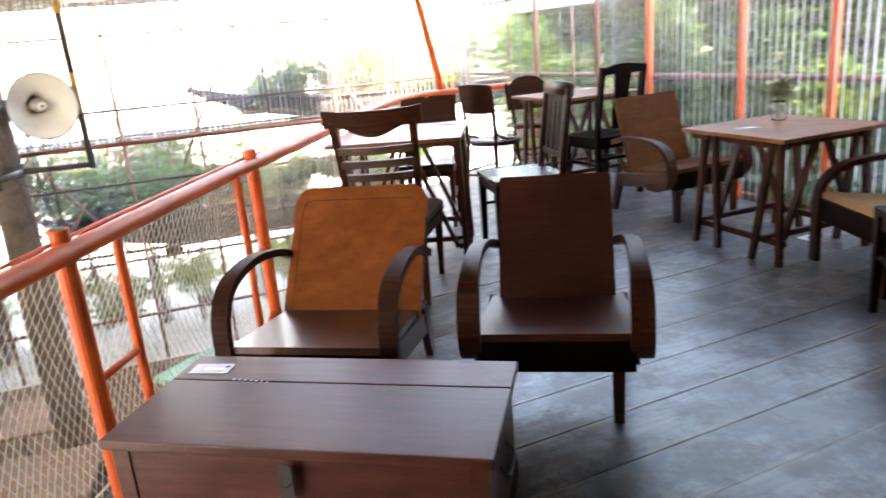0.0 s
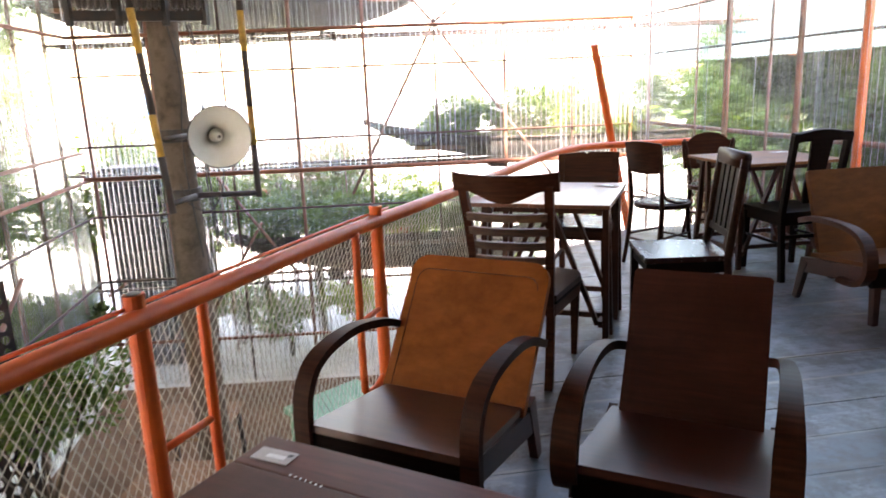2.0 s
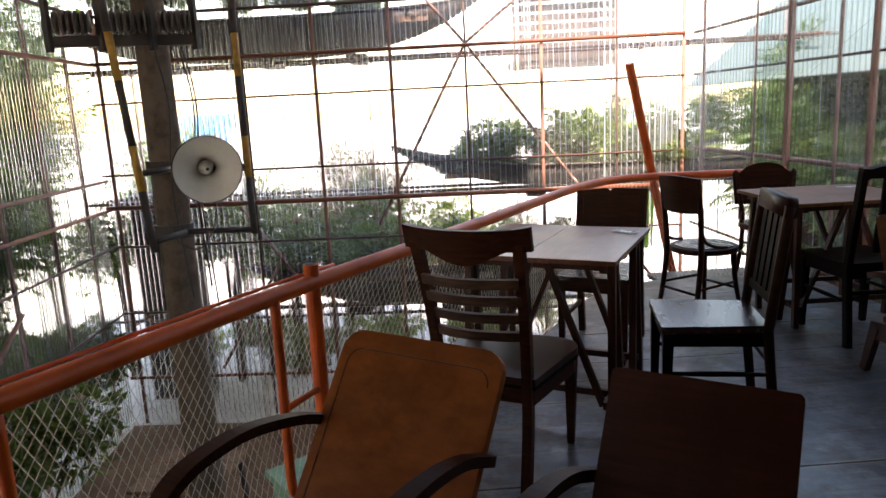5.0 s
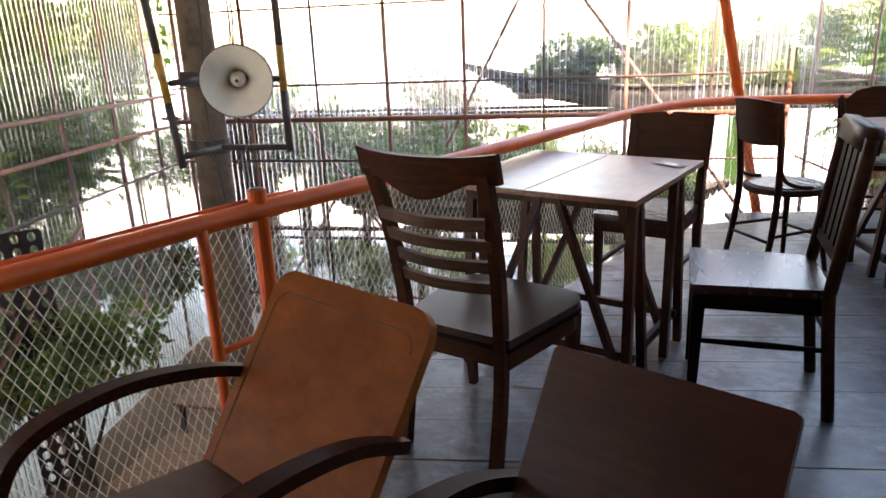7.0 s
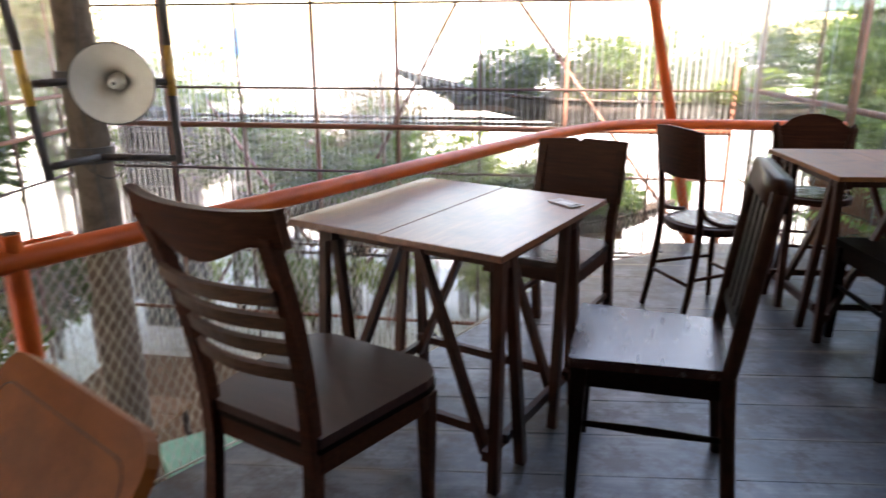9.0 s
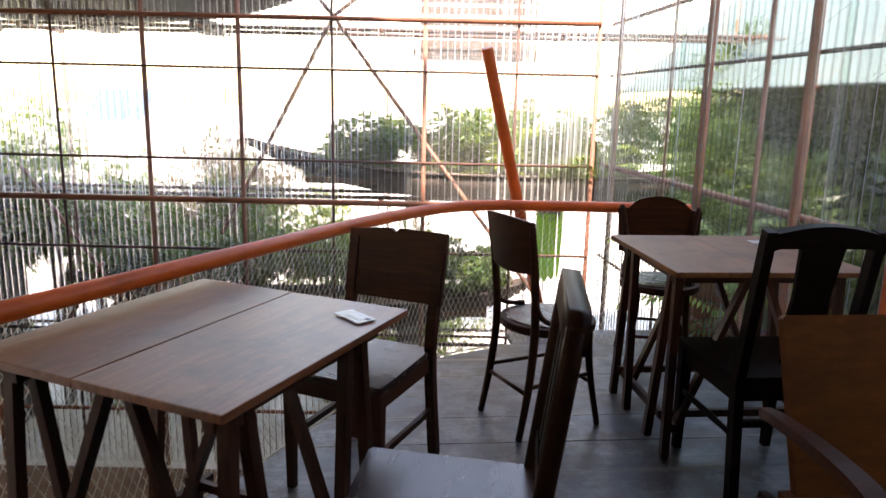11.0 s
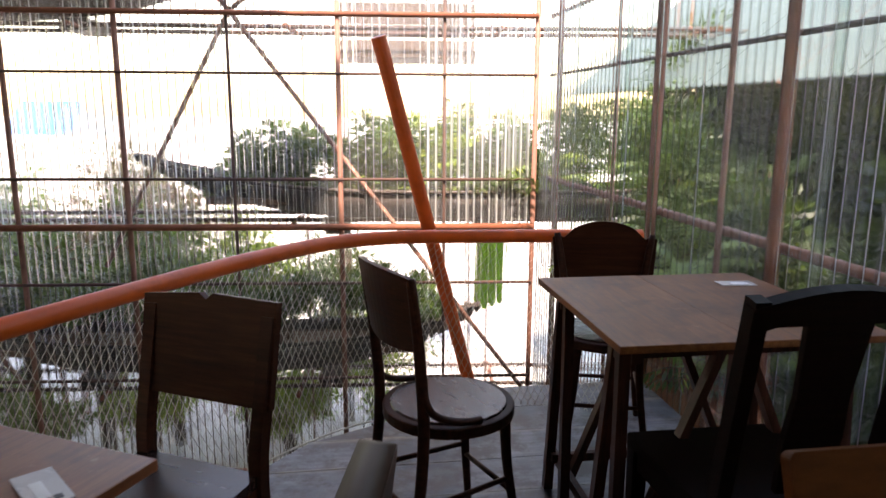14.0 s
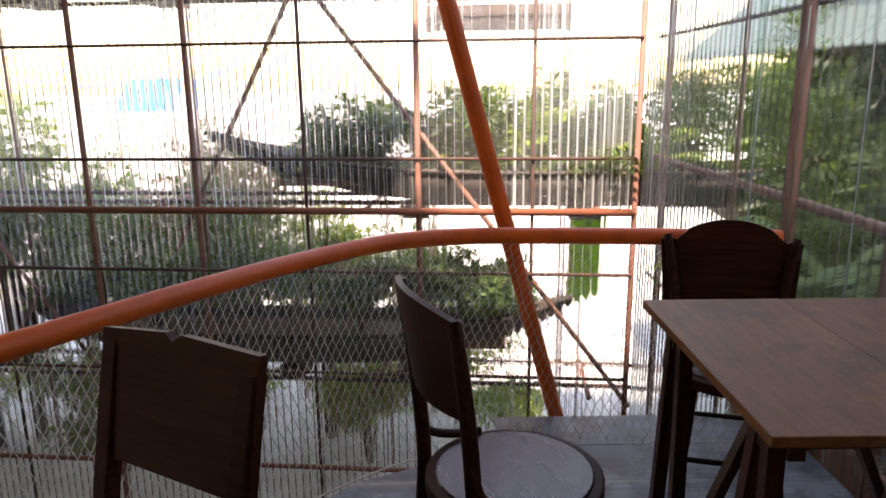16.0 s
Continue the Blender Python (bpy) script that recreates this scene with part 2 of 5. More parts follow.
M["teal"] = translucent_roof("teal_sheet", (0.17, 0.215, 0.20), (0.08, 0.12, 0.112), 0.28)
M["green_cloth"] = translucent_roof("lime_cloth", (0.32, 0.52, 0.07), (0.22, 0.40, 0.05), 0.6)
M["roof_sheet"] = translucent_roof("grey_white_sheet", (0.34, 0.32, 0.30), (0.22, 0.21, 0.20))
M["leaf_mid"] = leaf_material("mid_green_leaves", (0.02, 0.05, 0.012), (0.05, 0.11, 0.022), (0.11, 0.17, 0.03))
M["leaf_dark"] = leaf_material("dark_green_leaves", (0.008, 0.022, 0.007), (0.020, 0.046, 0.013), (0.05, 0.085, 0.022))
M["leaf_lime"] = leaf_material("yellow_green_leaves", (0.07, 0.14, 0.02), (0.15, 0.24, 0.03), (0.26, 0.30, 0.05))
M["leaf_plum"] = leaf_material("purple_leaves", (0.05, 0.03, 0.04), (0.10, 0.05, 0.06), (0.09, 0.10, 0.05))


PITCH = 0.062


def sheet_material(name, haze, tint, smear, along, crest, sharp=7.0, chalk=0.25, flank_shade=0.3):
    """Clear corrugated plastic: mostly see-through, milky in upright streaks, glossy; white sky glints painted on its
    wave crests.
    """
    m, nt, b = nodes_of(name)
    nt.nodes.remove(b)
    clear = nt.nodes.new("ShaderNodeBsdfTransparent")
    clear.inputs[0].default_value = (*tint, 1)
    refr = nt.nodes.new("ShaderNodeBsdfRefraction")
    refr.inputs["Color"].default_value = (*tint, 1)
    refr.inputs["Roughness"].default_value, refr.inputs["IOR"].default_value = 0.02, 1.07
    milk = nt.nodes.new("ShaderNodeBsdfTranslucent")
    milk.inputs[0].default_value = (0.92, 0.95, 0.93, 1)
    dif = nt.nodes.new("ShaderNodeBsdfDiffuse")
    dif.inputs[0].default_value = (0.72, 0.76, 0.74, 1)
    gloss = nt.nodes.new("ShaderNodeBsdfGlossy")
    gloss.inputs["Roughness"].default_value = 0.12
    fres = nt.nodes.new("ShaderNodeFresnel")
    fres.inputs["IOR"].default_value = 1.25

    def join(f, x, y):
        s = nt.nodes.new("ShaderNodeMixShader")
        if isinstance(f, float):
            s.inputs[0].default_value = f
        else:
            nt.links.new(f, s.inputs[0])
        nt.links.new(x.outputs[0], s.inputs[1])
        nt.links.new(y.outputs[0], s.inputs[2])
        return s

    def math_node(op, x, y):
        k = nt.nodes.new("ShaderNodeMath")
        k.operation = op
        for i, v in enumerate((x, y)):
            if isinstance(v, float):
                k.inputs[i].default_value = v
            elif v is not None:
                nt.links.new(v, k.inputs[i])
        return k.outputs[0]

    white = join(chalk, milk, dif)
    streak = noise_tex(nt, tex_coords(nt, (55, 55, 0.5)), 1.0, 3, 0.6)
    broad = noise_tex(nt, tex_coords(nt, (1.2, 1.2, 0.7)), 1.4, 2, 0.5)
    film = math_node("MULTIPLY", ramp(nt, streak, [(0.42, (0.25,) * 3), (0.70, (1.0,) * 3)]), range_of(nt, broad, haze * 0.2, haze * 1.7))
    dot = nt.nodes.new("ShaderNodeVectorMath")
    dot.operation = "DOT_PRODUCT"
    nt.links.new(tex_coords(nt), dot.inputs[0])
    dot.inputs[1].default_value = tuple(v * 2 * math.pi / PITCH for v in along)
    wave = math_node("SINE", dot.outputs["Value"], None)
    # Slopes of the waves painted darker, like the dark ripple of refracted light.
    steep = math_node("POWER", math_node("ABSOLUTE", math_node("COSINE", dot.outputs["Value"], None), None), 6.0)
    thick = mix(nt, tint, tuple(0.32 * v for v in tint), math_node("MULTIPLY", steep, flank_shade))
    nt.links.new(thick, clear.inputs[0])
    nt.links.new(thick, refr.inputs["Color"])
    see = join(smear, clear, refr)
    # White lines painted on the crests stand in for glints of the sky.
    line = math_node("POWER", math_node("MAXIMUM", wave, 0.0), sharp)
    # Uneven strength of the painted glints.
    worn = noise_tex(nt, tex_coords(nt, (13.16, 13.16, 0.35)), 1.0, 2, 0.5)
    line = math_node("MULTIPLY", line, ramp(nt, worn, [(0.30, (0.45 * crest,) * 3), (0.60, (crest,) * 3)]))
    amount = math_node("MINIMUM", math_node("ADD", film, line), 0.95)
    body = join(amount, see, white)
    out = join(fres.outputs[0], body, gloss)
    nt.links.new(out.outputs[0], nt.nodes["Material Output"].inputs[0])
    return m


N_ALONG = (-math.cos(radians(24)), -math.sin(radians(24)), 0)
E_ALONG = (math.sin(radians(29.5)), -math.cos(radians(29.5)), 0)
M["sheet"] = sheet_material("clear_corrugated_sheet", 0.06, (0.97, 0.985, 0.98), 0.45, N_ALONG, 0.22, flank_shade=0.15)
M["sheet_old"] = sheet_material("hazy_corrugated_sheet", 0.24, (0.97, 0.985, 0.98), 0.5, N_ALONG, 0.30, flank_shade=0.2)
M["sheet_west"] = sheet_material("milky_corrugated_sheet", 0.16, (0.88, 0.94, 0.90), 0.6, E_ALONG, 0.40, 4.0, flank_shade=0.45)
M["sheet_side"] = sheet_material("greenish_corrugated_sheet", 0.22, (0.84, 0.92, 0.88), 0.5, E_ALONG, 0.95, 2.2, 0.7, 0.5)
M["sheet_corner"] = sheet_material("chalky_corrugated_sheet", 0.42, (0.92, 0.96, 0.94), 0.5, N_ALONG, 0.75, 3.0, 0.4, 0.5)
M["sheet_corner_side"] = sheet_material("chalky_greenish_sheet", 0.40, (0.88, 0.94, 0.91), 0.5, E_ALONG, 0.95, 2.4, 0.5, 0.6)


def glass_material():
    m, nt, b = nodes_of("clear_glass")
    b.inputs["Transmission Weight"].default_value = 1.0
    b.inputs["Roughness"].default_value = 0.02
    b.inputs["Base Color"].default_value = (0.93, 0.97, 0.96, 1)
    return m


M["glass"] = glass_material()

# ---- mesh helpers ----


def mesh_object(name, mesh, material, parent=None, label=""):
    mesh.materials.append(material)
    ob = new(name, mesh)
    ob.parent = parent
    if label:
        ob["label"] = label
    return ob


def part(name, bm, material, parent=None, label="", bevel=0.0, smooth=False):
    """Links a bmesh as one mesh object under a thing or a part."""
    if bevel:
        sharp = [e for e in bm.edges if len(e.link_faces) == 2 and e.calc_face_angle(0) > 0.6]
        bmesh.ops.bevel(bm, geom=sharp, offset=bevel, segments=2, profile=0.6, affect="EDGES", clamp_overlap=True)
    bmesh.ops.recalc_face_normals(bm, faces=bm.faces)
    mesh = bpy.data.meshes.new(name)
    bm.to_mesh(mesh)
    bm.free()
    if smooth:
        for p in mesh.polygons:
            p.use_smooth = True
    return mesh_object(name, mesh, material, parent, label)


def thing(name, m, label, category, group=""):
    ob = new(name)
    ob.empty_display_size = 0.1
    ob.matrix_world = m
    return tagged(ob, label, category, group)


def box(sx, sy, sz, m=None, bm=None):
    bm = bm or bmesh.new()
    bmesh.ops.create_cube(bm, size=1.0, matrix=(m or Matrix()) @ Matrix.Diagonal((sx, sy, sz, 1)))
    return bm


def box_at(x0, x1, y0, y1, z0, z1, bm=None):
    return box(x1 - x0, y1 - y0, z1 - z0, Matrix.Translation(((x0 + x1) / 2, (y0 + y1) / 2, (z0 + z1) / 2)), bm)


def beam(p0, p1, w, d, bm=None, side=(1, 0, 0), w1=None, d1=None):
    """A tapering bar from p0 to p1: w along side, d across."""
    bm = bm or bmesh.new()
    p0, p1 = Vector(p0), Vector(p1)
    ax = (p1 - p0).normalized()
    s = Vector(side)
    s = (s - ax * s.dot(ax)).normalized()
    u = ax.cross(s)
    rings = []
    for p, a, b in ((p0, w, d), (p1, w1 or w, d1 or d)):
        rings.append([bm.verts.new(p + s * (i * a / 2) + u * (j * b / 2)) for i, j in ((-1, -1), (1, -1), (1, 1), (-1, 1))])
    for k in range(4):
        bm.faces.new((rings[0][k], rings[0][(k + 1) % 4], rings[1][(k + 1) % 4], rings[1][k]))
    bm.faces.new(rings[0][::-1])
    bm.faces.new(rings[1])
    return bm


def tube(points, r, sides=10, bm=None, closed=False, caps=True):
    """A round bar along points; r is a radius or one a point."""
    bm = bm or bmesh.new()
    pts = [Vector(p) for p in points]
    n = len(pts)
    rr = r if isinstance(r, (list, tuple)) else [r] * n
    up = None
    rings = []
    for k, p in enumerate(pts):
        a = pts[k - 1] if (k or closed) else p
        b = pts[(k + 1) % n] if (k < n - 1 or closed) else p
        ax = (b - a).normalized()
        if up is None:
            up = ax.orthogonal().normalized()
        up = (up - ax * up.dot(ax)).normalized()
        v = ax.cross(up)
        rings.append([bm.verts.new(p + (up * math.cos(2 * math.pi * j / sides) + v * math.sin(2 * math.pi * j / sides)) * rr[k]) for j in range(sides)])
    for k in range(n if closed else n - 1):
        a, b = rings[k], rings[(k + 1) % n]
        for j in range(sides):
            bm.faces.new((a[j], a[(j + 1) % sides], b[(j + 1) % sides], b[j]))
    if caps and not closed:
        bm.faces.new(rings[0][::-1])
        bm.faces.new(rings[-1])
    return bm


def strip(points, widths, thick, bm=None, side=(1, 0, 0)):
    """A flat bent bar along points: its width lies along side, its thickness across."""
    bm = bm or bmesh.new()
    pts = [Vector(p) for p in points]
    s0 = Vector(side)
    rings = []
    for k, p in enumerate(pts):
        ax = (pts[min(k + 1, len(pts) - 1)] - pts[max(k - 1, 0)]).normalized()
        s = (s0 - ax * s0.dot(ax)).normalized()
        u = ax.cross(s)
        w = widths if isinstance(widths, float) else widths[k]
        rings.append([bm.verts.new(p + s * (i * w / 2) + u * (j * thick / 2)) for i, j in ((-1, -1), (1, -1), (1, 1), (-1, 1))])
    for a, b in zip(rings, rings[1:]):
        for k in range(4):
            bm.faces.new((a[k], a[(k + 1) % 4], b[(k + 1) % 4], b[k]))
    bm.faces.new(rings[0][::-1])
    bm.faces.new(rings[-1])
    return bm


def outline(pts, thick, m=None, bm=None):
    """A board with the given outline (x, z), thick along y, centred on y = 0."""
    bm = bm or bmesh.new()
    m = m or Matrix()
    f = [bm.verts.new(m @ Vector((x, -thick / 2, z))) for x, z in pts]
    b = [bm.verts.new(m @ Vector((x, thick / 2, z))) for x, z in pts]
    bm.faces.new(f)
    bm.faces.new(b[::-1])
    for k in range(len(pts)):
        j = (k + 1) % len(pts)
        bm.faces.new((f[k], b[k], b[j], f[j]))
    return bm


def smooth_line(points, steps=6):
    """Catmull-Rom through the points."""
    p = [Vector(q) for q in points]
    p = [2 * p[0] - p[1]] + p + [2 * p[-1] - p[-2]]
    out = []
    for k in range(1, len(p) - 2):
        for s in range(steps):
            t = s / steps
            a, b, c, d = p[k - 1:k + 3]
            out.append(0.5 * (2 * b + (c - a) * t + (2 * a - 5 * b + 4 * c - d) * t * t + (3 * b - a - 3 * c + d) * t ** 3))
    out.append(p[-2])
    return out


def rounded_rect(w, h, r, x0=0.0, z0=0.0, corners=(1, 1, 1, 1), n=5):
    """Outline of a rectangle w x h standing on z0; corners: lower left, lower right, upper right, upper left."""
    pts = []
    for k, (cx, cz, a0) in enumerate(((-w / 2, 0, 180), (w / 2, 0, 270), (w / 2, h, 0), (-w / 2, h, 90))):
        if not corners[k]:
            pts.append((x0 + cx, z0 + cz))
            continue
        ox, oz = cx - math.copysign(r, cx), cz + (r if cz == 0 else -r)
        for i in range(n + 1):
            a = radians(a0 + 90 * i / n)
            pts.append((x0 + ox + r * math.cos(a), z0 + oz + r * math.sin(a)))
    return pts


def facing(x, y, fx, fy, z=0.0):
    """Pose of a thing whose front (local +y) looks along (fx, fy)."""
    return pose(x, y, z, 0, 0, math.degrees(math.atan2(-fx, fy)))

# ---- plan ----
LOW = -2.25
CORNER = Vector((-0.04, 11.885, 0))
FAR = Vector((-math.cos(radians(24)), -math.sin(radians(24)), 0))
SIDE = Vector((math.sin(radians(29.5)), -math.cos(radians(29.5)), 0))
OUT_N = Vector((-math.sin(radians(24)), math.cos(radians(24)), 0))
OUT_E = Vector((math.cos(radians(29.5)), math.sin(radians(29.5)), 0))
FAR_LEN, SIDE_LEN, TOP = 6.62, 6.9, 2.66
CORNER_W = CORNER + FAR * FAR_LEN
DECK_EDGE = [(-0.62, -0.5), (-0.60, 4.0), (-0.55, 5.2), (-0.44, 6.2), (-0.33, 6.8), (-0.26, 7.4), (-0.25, 8.0), (-0.24, 8.44), (-0.17, 8.72), (-0.04, 8.97), (0.22, 9.23), (0.58, 9.40), (0.95, 9.45)]


def wall_x(y):
    return CORNER.x + (CORNER.y - y) * math.tan(radians(29.5)) - 0.03


def edge_x(y):
    for (x0, y0), (x1, y1) in zip(DECK_EDGE, DECK_EDGE[1:]):
        if y0 <= y <= y1:
            return x0 + (x1 - x0) * (y - y0) / (y1 - y0)
    return DECK_EDGE[0][0]


# ---- ground, added ceiling, closing walls ----
gm = bpy.data.meshes.new("ground")
gm.from_pydata([(-400, -400, LOW), (400, -400, LOW), (400, 400, LOW), (-400, 400, LOW)], [], [(0, 1, 2, 3)])
tagged(mesh_object("ground", gm, M["concrete"]), "pale worn concrete ground with brown stains", "ground", kind="structure")
# Unseen ceiling added to shade the terrace; its eave also dims the garden.
bm = bmesh.new()
roof = [(-0.9, -1.2), (wall_x(-1.2) + 1.0, -1.2), (wall_x(9.7) + 1.0, 9.7), (-0.9, 9.7)]
lo = [bm.verts.new((x, y, 3.30)) for x, y in roof]
hi = [bm.verts.new((x, y, 3.42)) for x, y in roof]
bm.faces.new(lo[::-1])
bm.faces.new(hi)
for k in range(4):
    bm.faces.new((lo[k], lo[(k + 1) % 4], hi[(k + 1) % 4], hi[k]))
tagged(part("ceiling", bm, M["boards"]), "unseen dark boarded ceiling added to shade the terrace", "ceiling", kind="structure")
# Unseen translucent sheet added to keep direct sun out of the open side.
tagged(part("sun_dimming_sheet", box_at(-8.6, -0.92, -1.2, 10.4, 3.31, 3.325), M["roof_sheet"]), "unseen pale translucent sheet added to dim the sun over the open side", "ceiling", kind="structure")
# Unseen dark wall added behind the start to cut fill light.
tagged(part("wall_south", box_at(-1.75, wall_x(1.1) + 0.2, 0.95, 1.1, LOW, 3.3), M["plaster"]), "plain brown plaster wall added out of view to block light", "wall", kind="structure")
bm = bmesh.new()
under = [(x + 0.05, y - 0.03) for x, y in DECK_EDGE] + [(wall_x(9.42), 9.42), (wall_x(-0.5), -0.5)]
lo = [bm.verts.new((x, y, -0.16)) for x, y in under]
hi = [bm.verts.new((x, y, -0.036)) for x, y in under]
bm.faces.new(lo[::-1])
bm.faces.new(hi)
for k in range(len(under)):
    j = (k + 1) % len(under)
    bm.faces.new((lo[k], lo[j], hi[j], hi[k]))
low = [CORNER + OUT_N * -0.1, CORNER_W + OUT_N * -0.1, CORNER_W + SIDE * 11.4, Vector((1.5, -0.9, 0))]
lm = bpy.data.meshes.new("lower_floor")
lm.from_pydata([(p.x, p.y, LOW + 0.012) for p in low], [], [(0, 1, 2, 3)])
tagged(mesh_object("lower_floor", lm, M["soil"]), "dark brown earth floor of the lower level", "ground", kind="structure")
floor = tagged(part("floor", bm, M["black_wood"]), "raised terrace floor of grey painted planks", "floor", kind="structure")

# ---- corrugated walls on a grid of tubes ----


def corrugated(origin, along, out, length, z0, z1, material, wall, width=0.83, shade=False, first=None):
    count = int(length / width + 0.99)
    for k in range(count):
        a, b = k * width, min((k + 1) * width + 0.04, length)
        n = max(4, int((b - a) / PITCH * 8))
        verts, faces = [], []
        lap = 0.006 * (k % 2)
        for i in range(n + 1):
            d = a + (b - a) * i / n
            w = 0.010 * math.sin(2 * math.pi * d / PITCH) + 0.04 + lap
            for z in (z0, z1):
                p = origin + along * d + out * w
                verts.append((p.x, p.y, z))
        faces = [(2 * i, 2 * i + 2, 2 * i + 3, 2 * i + 1) for i in range(n)]
        mesh = bpy.data.meshes.new("corrugated_panel")
        mesh.from_pydata(verts, [], faces)
        for p in mesh.polygons:
            p.use_smooth = True
        ob = mesh_object("corrugated_panel", mesh, first if first and k == 0 else material, wall)
        ob.visible_shadow = shade


def wall_empty(name, label):
    w = new(name)
    return tagged(w, label, "wall", kind="structure")


def grid_bar(p0, p1, r, mat, wall, name="bar"):
    part(name, tube([p0, p1], r, 8), M[mat], wall, smooth=True)


def at(origin, along, d, z, out=None, off=0.0):
    p = origin + along * d
    if out is not None:
        p = p + out * off
    return (p.x, p.y, z)


wall_n = wall_empty("wall_north", "clear corrugated plastic wall on a rusty orange tube grid")
corrugated(CORNER, FAR, OUT_N, FAR_LEN, LOW, 0.47, M["sheet"], wall_n)
corrugated(CORNER, FAR, OUT_N * 1.2, FAR_LEN, 0.43, TOP + 0.6, M["sheet_old"], wall_n, first=M["sheet_corner"])
for k, s in enumerate((0.0, 0.72, 1.54, 2.37, 3.20, 4.05, 4.86, 5.68, 6.5)):
    thin = k in (1, 3, 6)
    grid_bar(at(CORNER, FAR, s, LOW), at(CORNER, FAR, s, TOP), 0.013 if thin else 0.021, "rust_dark" if thin else "rust_pale", wall_n, "upright")
for z, r, mat in ((2.58, 0.02, "rust_dark"), (2.07, 0.021, "rust"), (1.63, 0.011, "rust_dark"), (0.82, 0.012, "rust_dark"), (0.44, 0.027, "rust"), (-0.02, 0.013, "rust_dark"), (-0.83, 0.014, "rust_dark"), (-1.65, 0.02, "rust")):
    grid_bar(at(CORNER, FAR, 0, z, OUT_N, -0.02), at(CORNER, FAR, FAR_LEN, z, OUT_N, -0.02), r, mat, wall_n, "rail_bar")
for a, b in (((2.37, 2.10), (-0.05, -1.10)), ((2.37, 2.10), (3.45, 0.10)), ((2.37, 2.10), (3.1, 2.95)), ((2.37, 2.10), (1.2, 3.0)), ((5.3, 0.7), (4.2, -0.9)), ((4.6, -0.2), (5.5, -1.6))):
    grid_bar(at(CORNER, FAR, a[0], a[1], OUT_N, 0.10), at(CORNER, FAR, b[0], b[1], OUT_N, 0.10), 0.019, "rust_pale", wall_n, "brace")

wall_e = wall_empty("wall_east", "hazy corrugated plastic wall on orange tube posts")
corrugated(CORNER, SIDE, OUT_E, SIDE_LEN, LOW, TOP + 0.6, M["sheet_side"], wall_e, shade=True, first=M["sheet_corner_side"])
for s, r, mat in ((0.35, 0.02, "rust"), (1.44, 0.013, "rust_pale"), (2.0, 0.027, "rust"), (2.66, 0.014, "rust_pale"), (3.05, 0.027, "rust"), (3.75, 0.033, "orange"), (4.72, 0.03, "orange"), (5.44, 0.03, "orange"), (6.4, 0.03, "orange"), (6.85, 0.03, "orange")):
    grid_bar(at(CORNER, SIDE, s, LOW, OUT_E, 0.08), at(CORNER, SIDE, s, TOP, OUT_E, 0.08), r, mat, wall_e, "upright")
for z, r, mat in ((2.58, 0.02, "rust_dark"), (2.07, 0.018, "rust_pale"), (1.63, 0.012, "rust_dark"), (0.84, 0.022, "rust"), (0.0, 0.015, "rust"), (-1.2, 0.02, "rust")):
    grid_bar(at(CORNER, SIDE, 0, z, OUT_E, 0.12), at(CORNER, SIDE, SIDE_LEN, z, OUT_E, 0.12), r, mat, wall_e, "rail_bar")

# Unseen closing wall added to stop light entering from the right rear.
bm = bmesh.new()
for o in (0.0, 0.12):
    for s_ in (6.92, 12.6):
        for z in (LOW, 3.3):
            p = CORNER + SIDE * s_ + OUT_E * (o + 0.02)
            bm.verts.new((p.x, p.y, z))
bmesh.ops.convex_hull(bm, input=bm.verts)
tagged(part("wall_east_closed", bm, M["plaster"]), "plain brown plaster wall added out of view to block light", "wall", kind="structure")

wall_w = wall_empty("wall_west", "clear corrugated plastic wall with rusty tube grid")
corrugated(CORNER_W, SIDE, -OUT_E, 11.5, LOW, TOP + 0.6, M["sheet_west"], wall_w)
for s in (0.35, 1.15, 2.0, 2.85, 3.7, 4.6, 5.6, 6.8, 8.2, 9.8):
    grid_bar(at(CORNER_W, SIDE, s, LOW, OUT_E, -0.08), at(CORNER_W, SIDE, s, TOP, OUT_E, -0.08), 0.022, "rust_pale", wall_w, "upright")
for z, r, mat in ((2.58, 0.02, "rust_dark"), (2.07, 0.02, "rust"), (0.76, 0.018, "rust_pale"), (0.42, 0.02, "rust"), (-0.02, 0.013, "rust_dark"), (-0.83, 0.014, "rust_dark")):
    grid_bar(at(CORNER_W, SIDE, 0, z, OUT_E, 0.03), at(CORNER_W, SIDE, 11.5, z, OUT_E, 0.03), r, mat, wall_w, "rail_bar")
for a, b in (((2.2, -0.2), (4.4, -1.5)), ((4.2, 0.1), (2.4, -1.3))):
    grid_bar(at(CORNER_W, SIDE, a[0], a[1], OUT_E, 0.07), at(CORNER_W, SIDE, b[0], b[1], OUT_E, 0.07), 0.02, "rust_pale", wall_w, "brace")

grid_bar((-4.33, 6.70, -1.08), (-4.95, 7.78, -1.12), 0.04, "rust_pale", wall_w, "short_rail")

# ---- railing with its net ----
RAIL_Z = 0.80
RAIL = smooth_line([(-0.46, 0.2, RAIL_Z), (-0.47, 2.0, RAIL_Z), (-0.485, 3.8, RAIL_Z), (-0.485, 4.7, RAIL_Z), (-0.47, 5.5, RAIL_Z), (-0.425, 6.1, RAIL_Z), (-0.385, 6.8, RAIL_Z), (-0.34, 7.7, RAIL_Z), (-0.31, 8.25, RAIL_Z), (-0.26, 8.62, RAIL_Z), (-0.17, 8.93, RAIL_Z), (0.0, 9.13, RAIL_Z), (0.25, 9.27, RAIL_Z), (0.62, 9.44, RAIL_Z), (1.02, 9.60, RAIL_Z)], 8)
railing = thing("railing", Matrix(), "orange painted steel tube railing along the terrace edge", "railing")
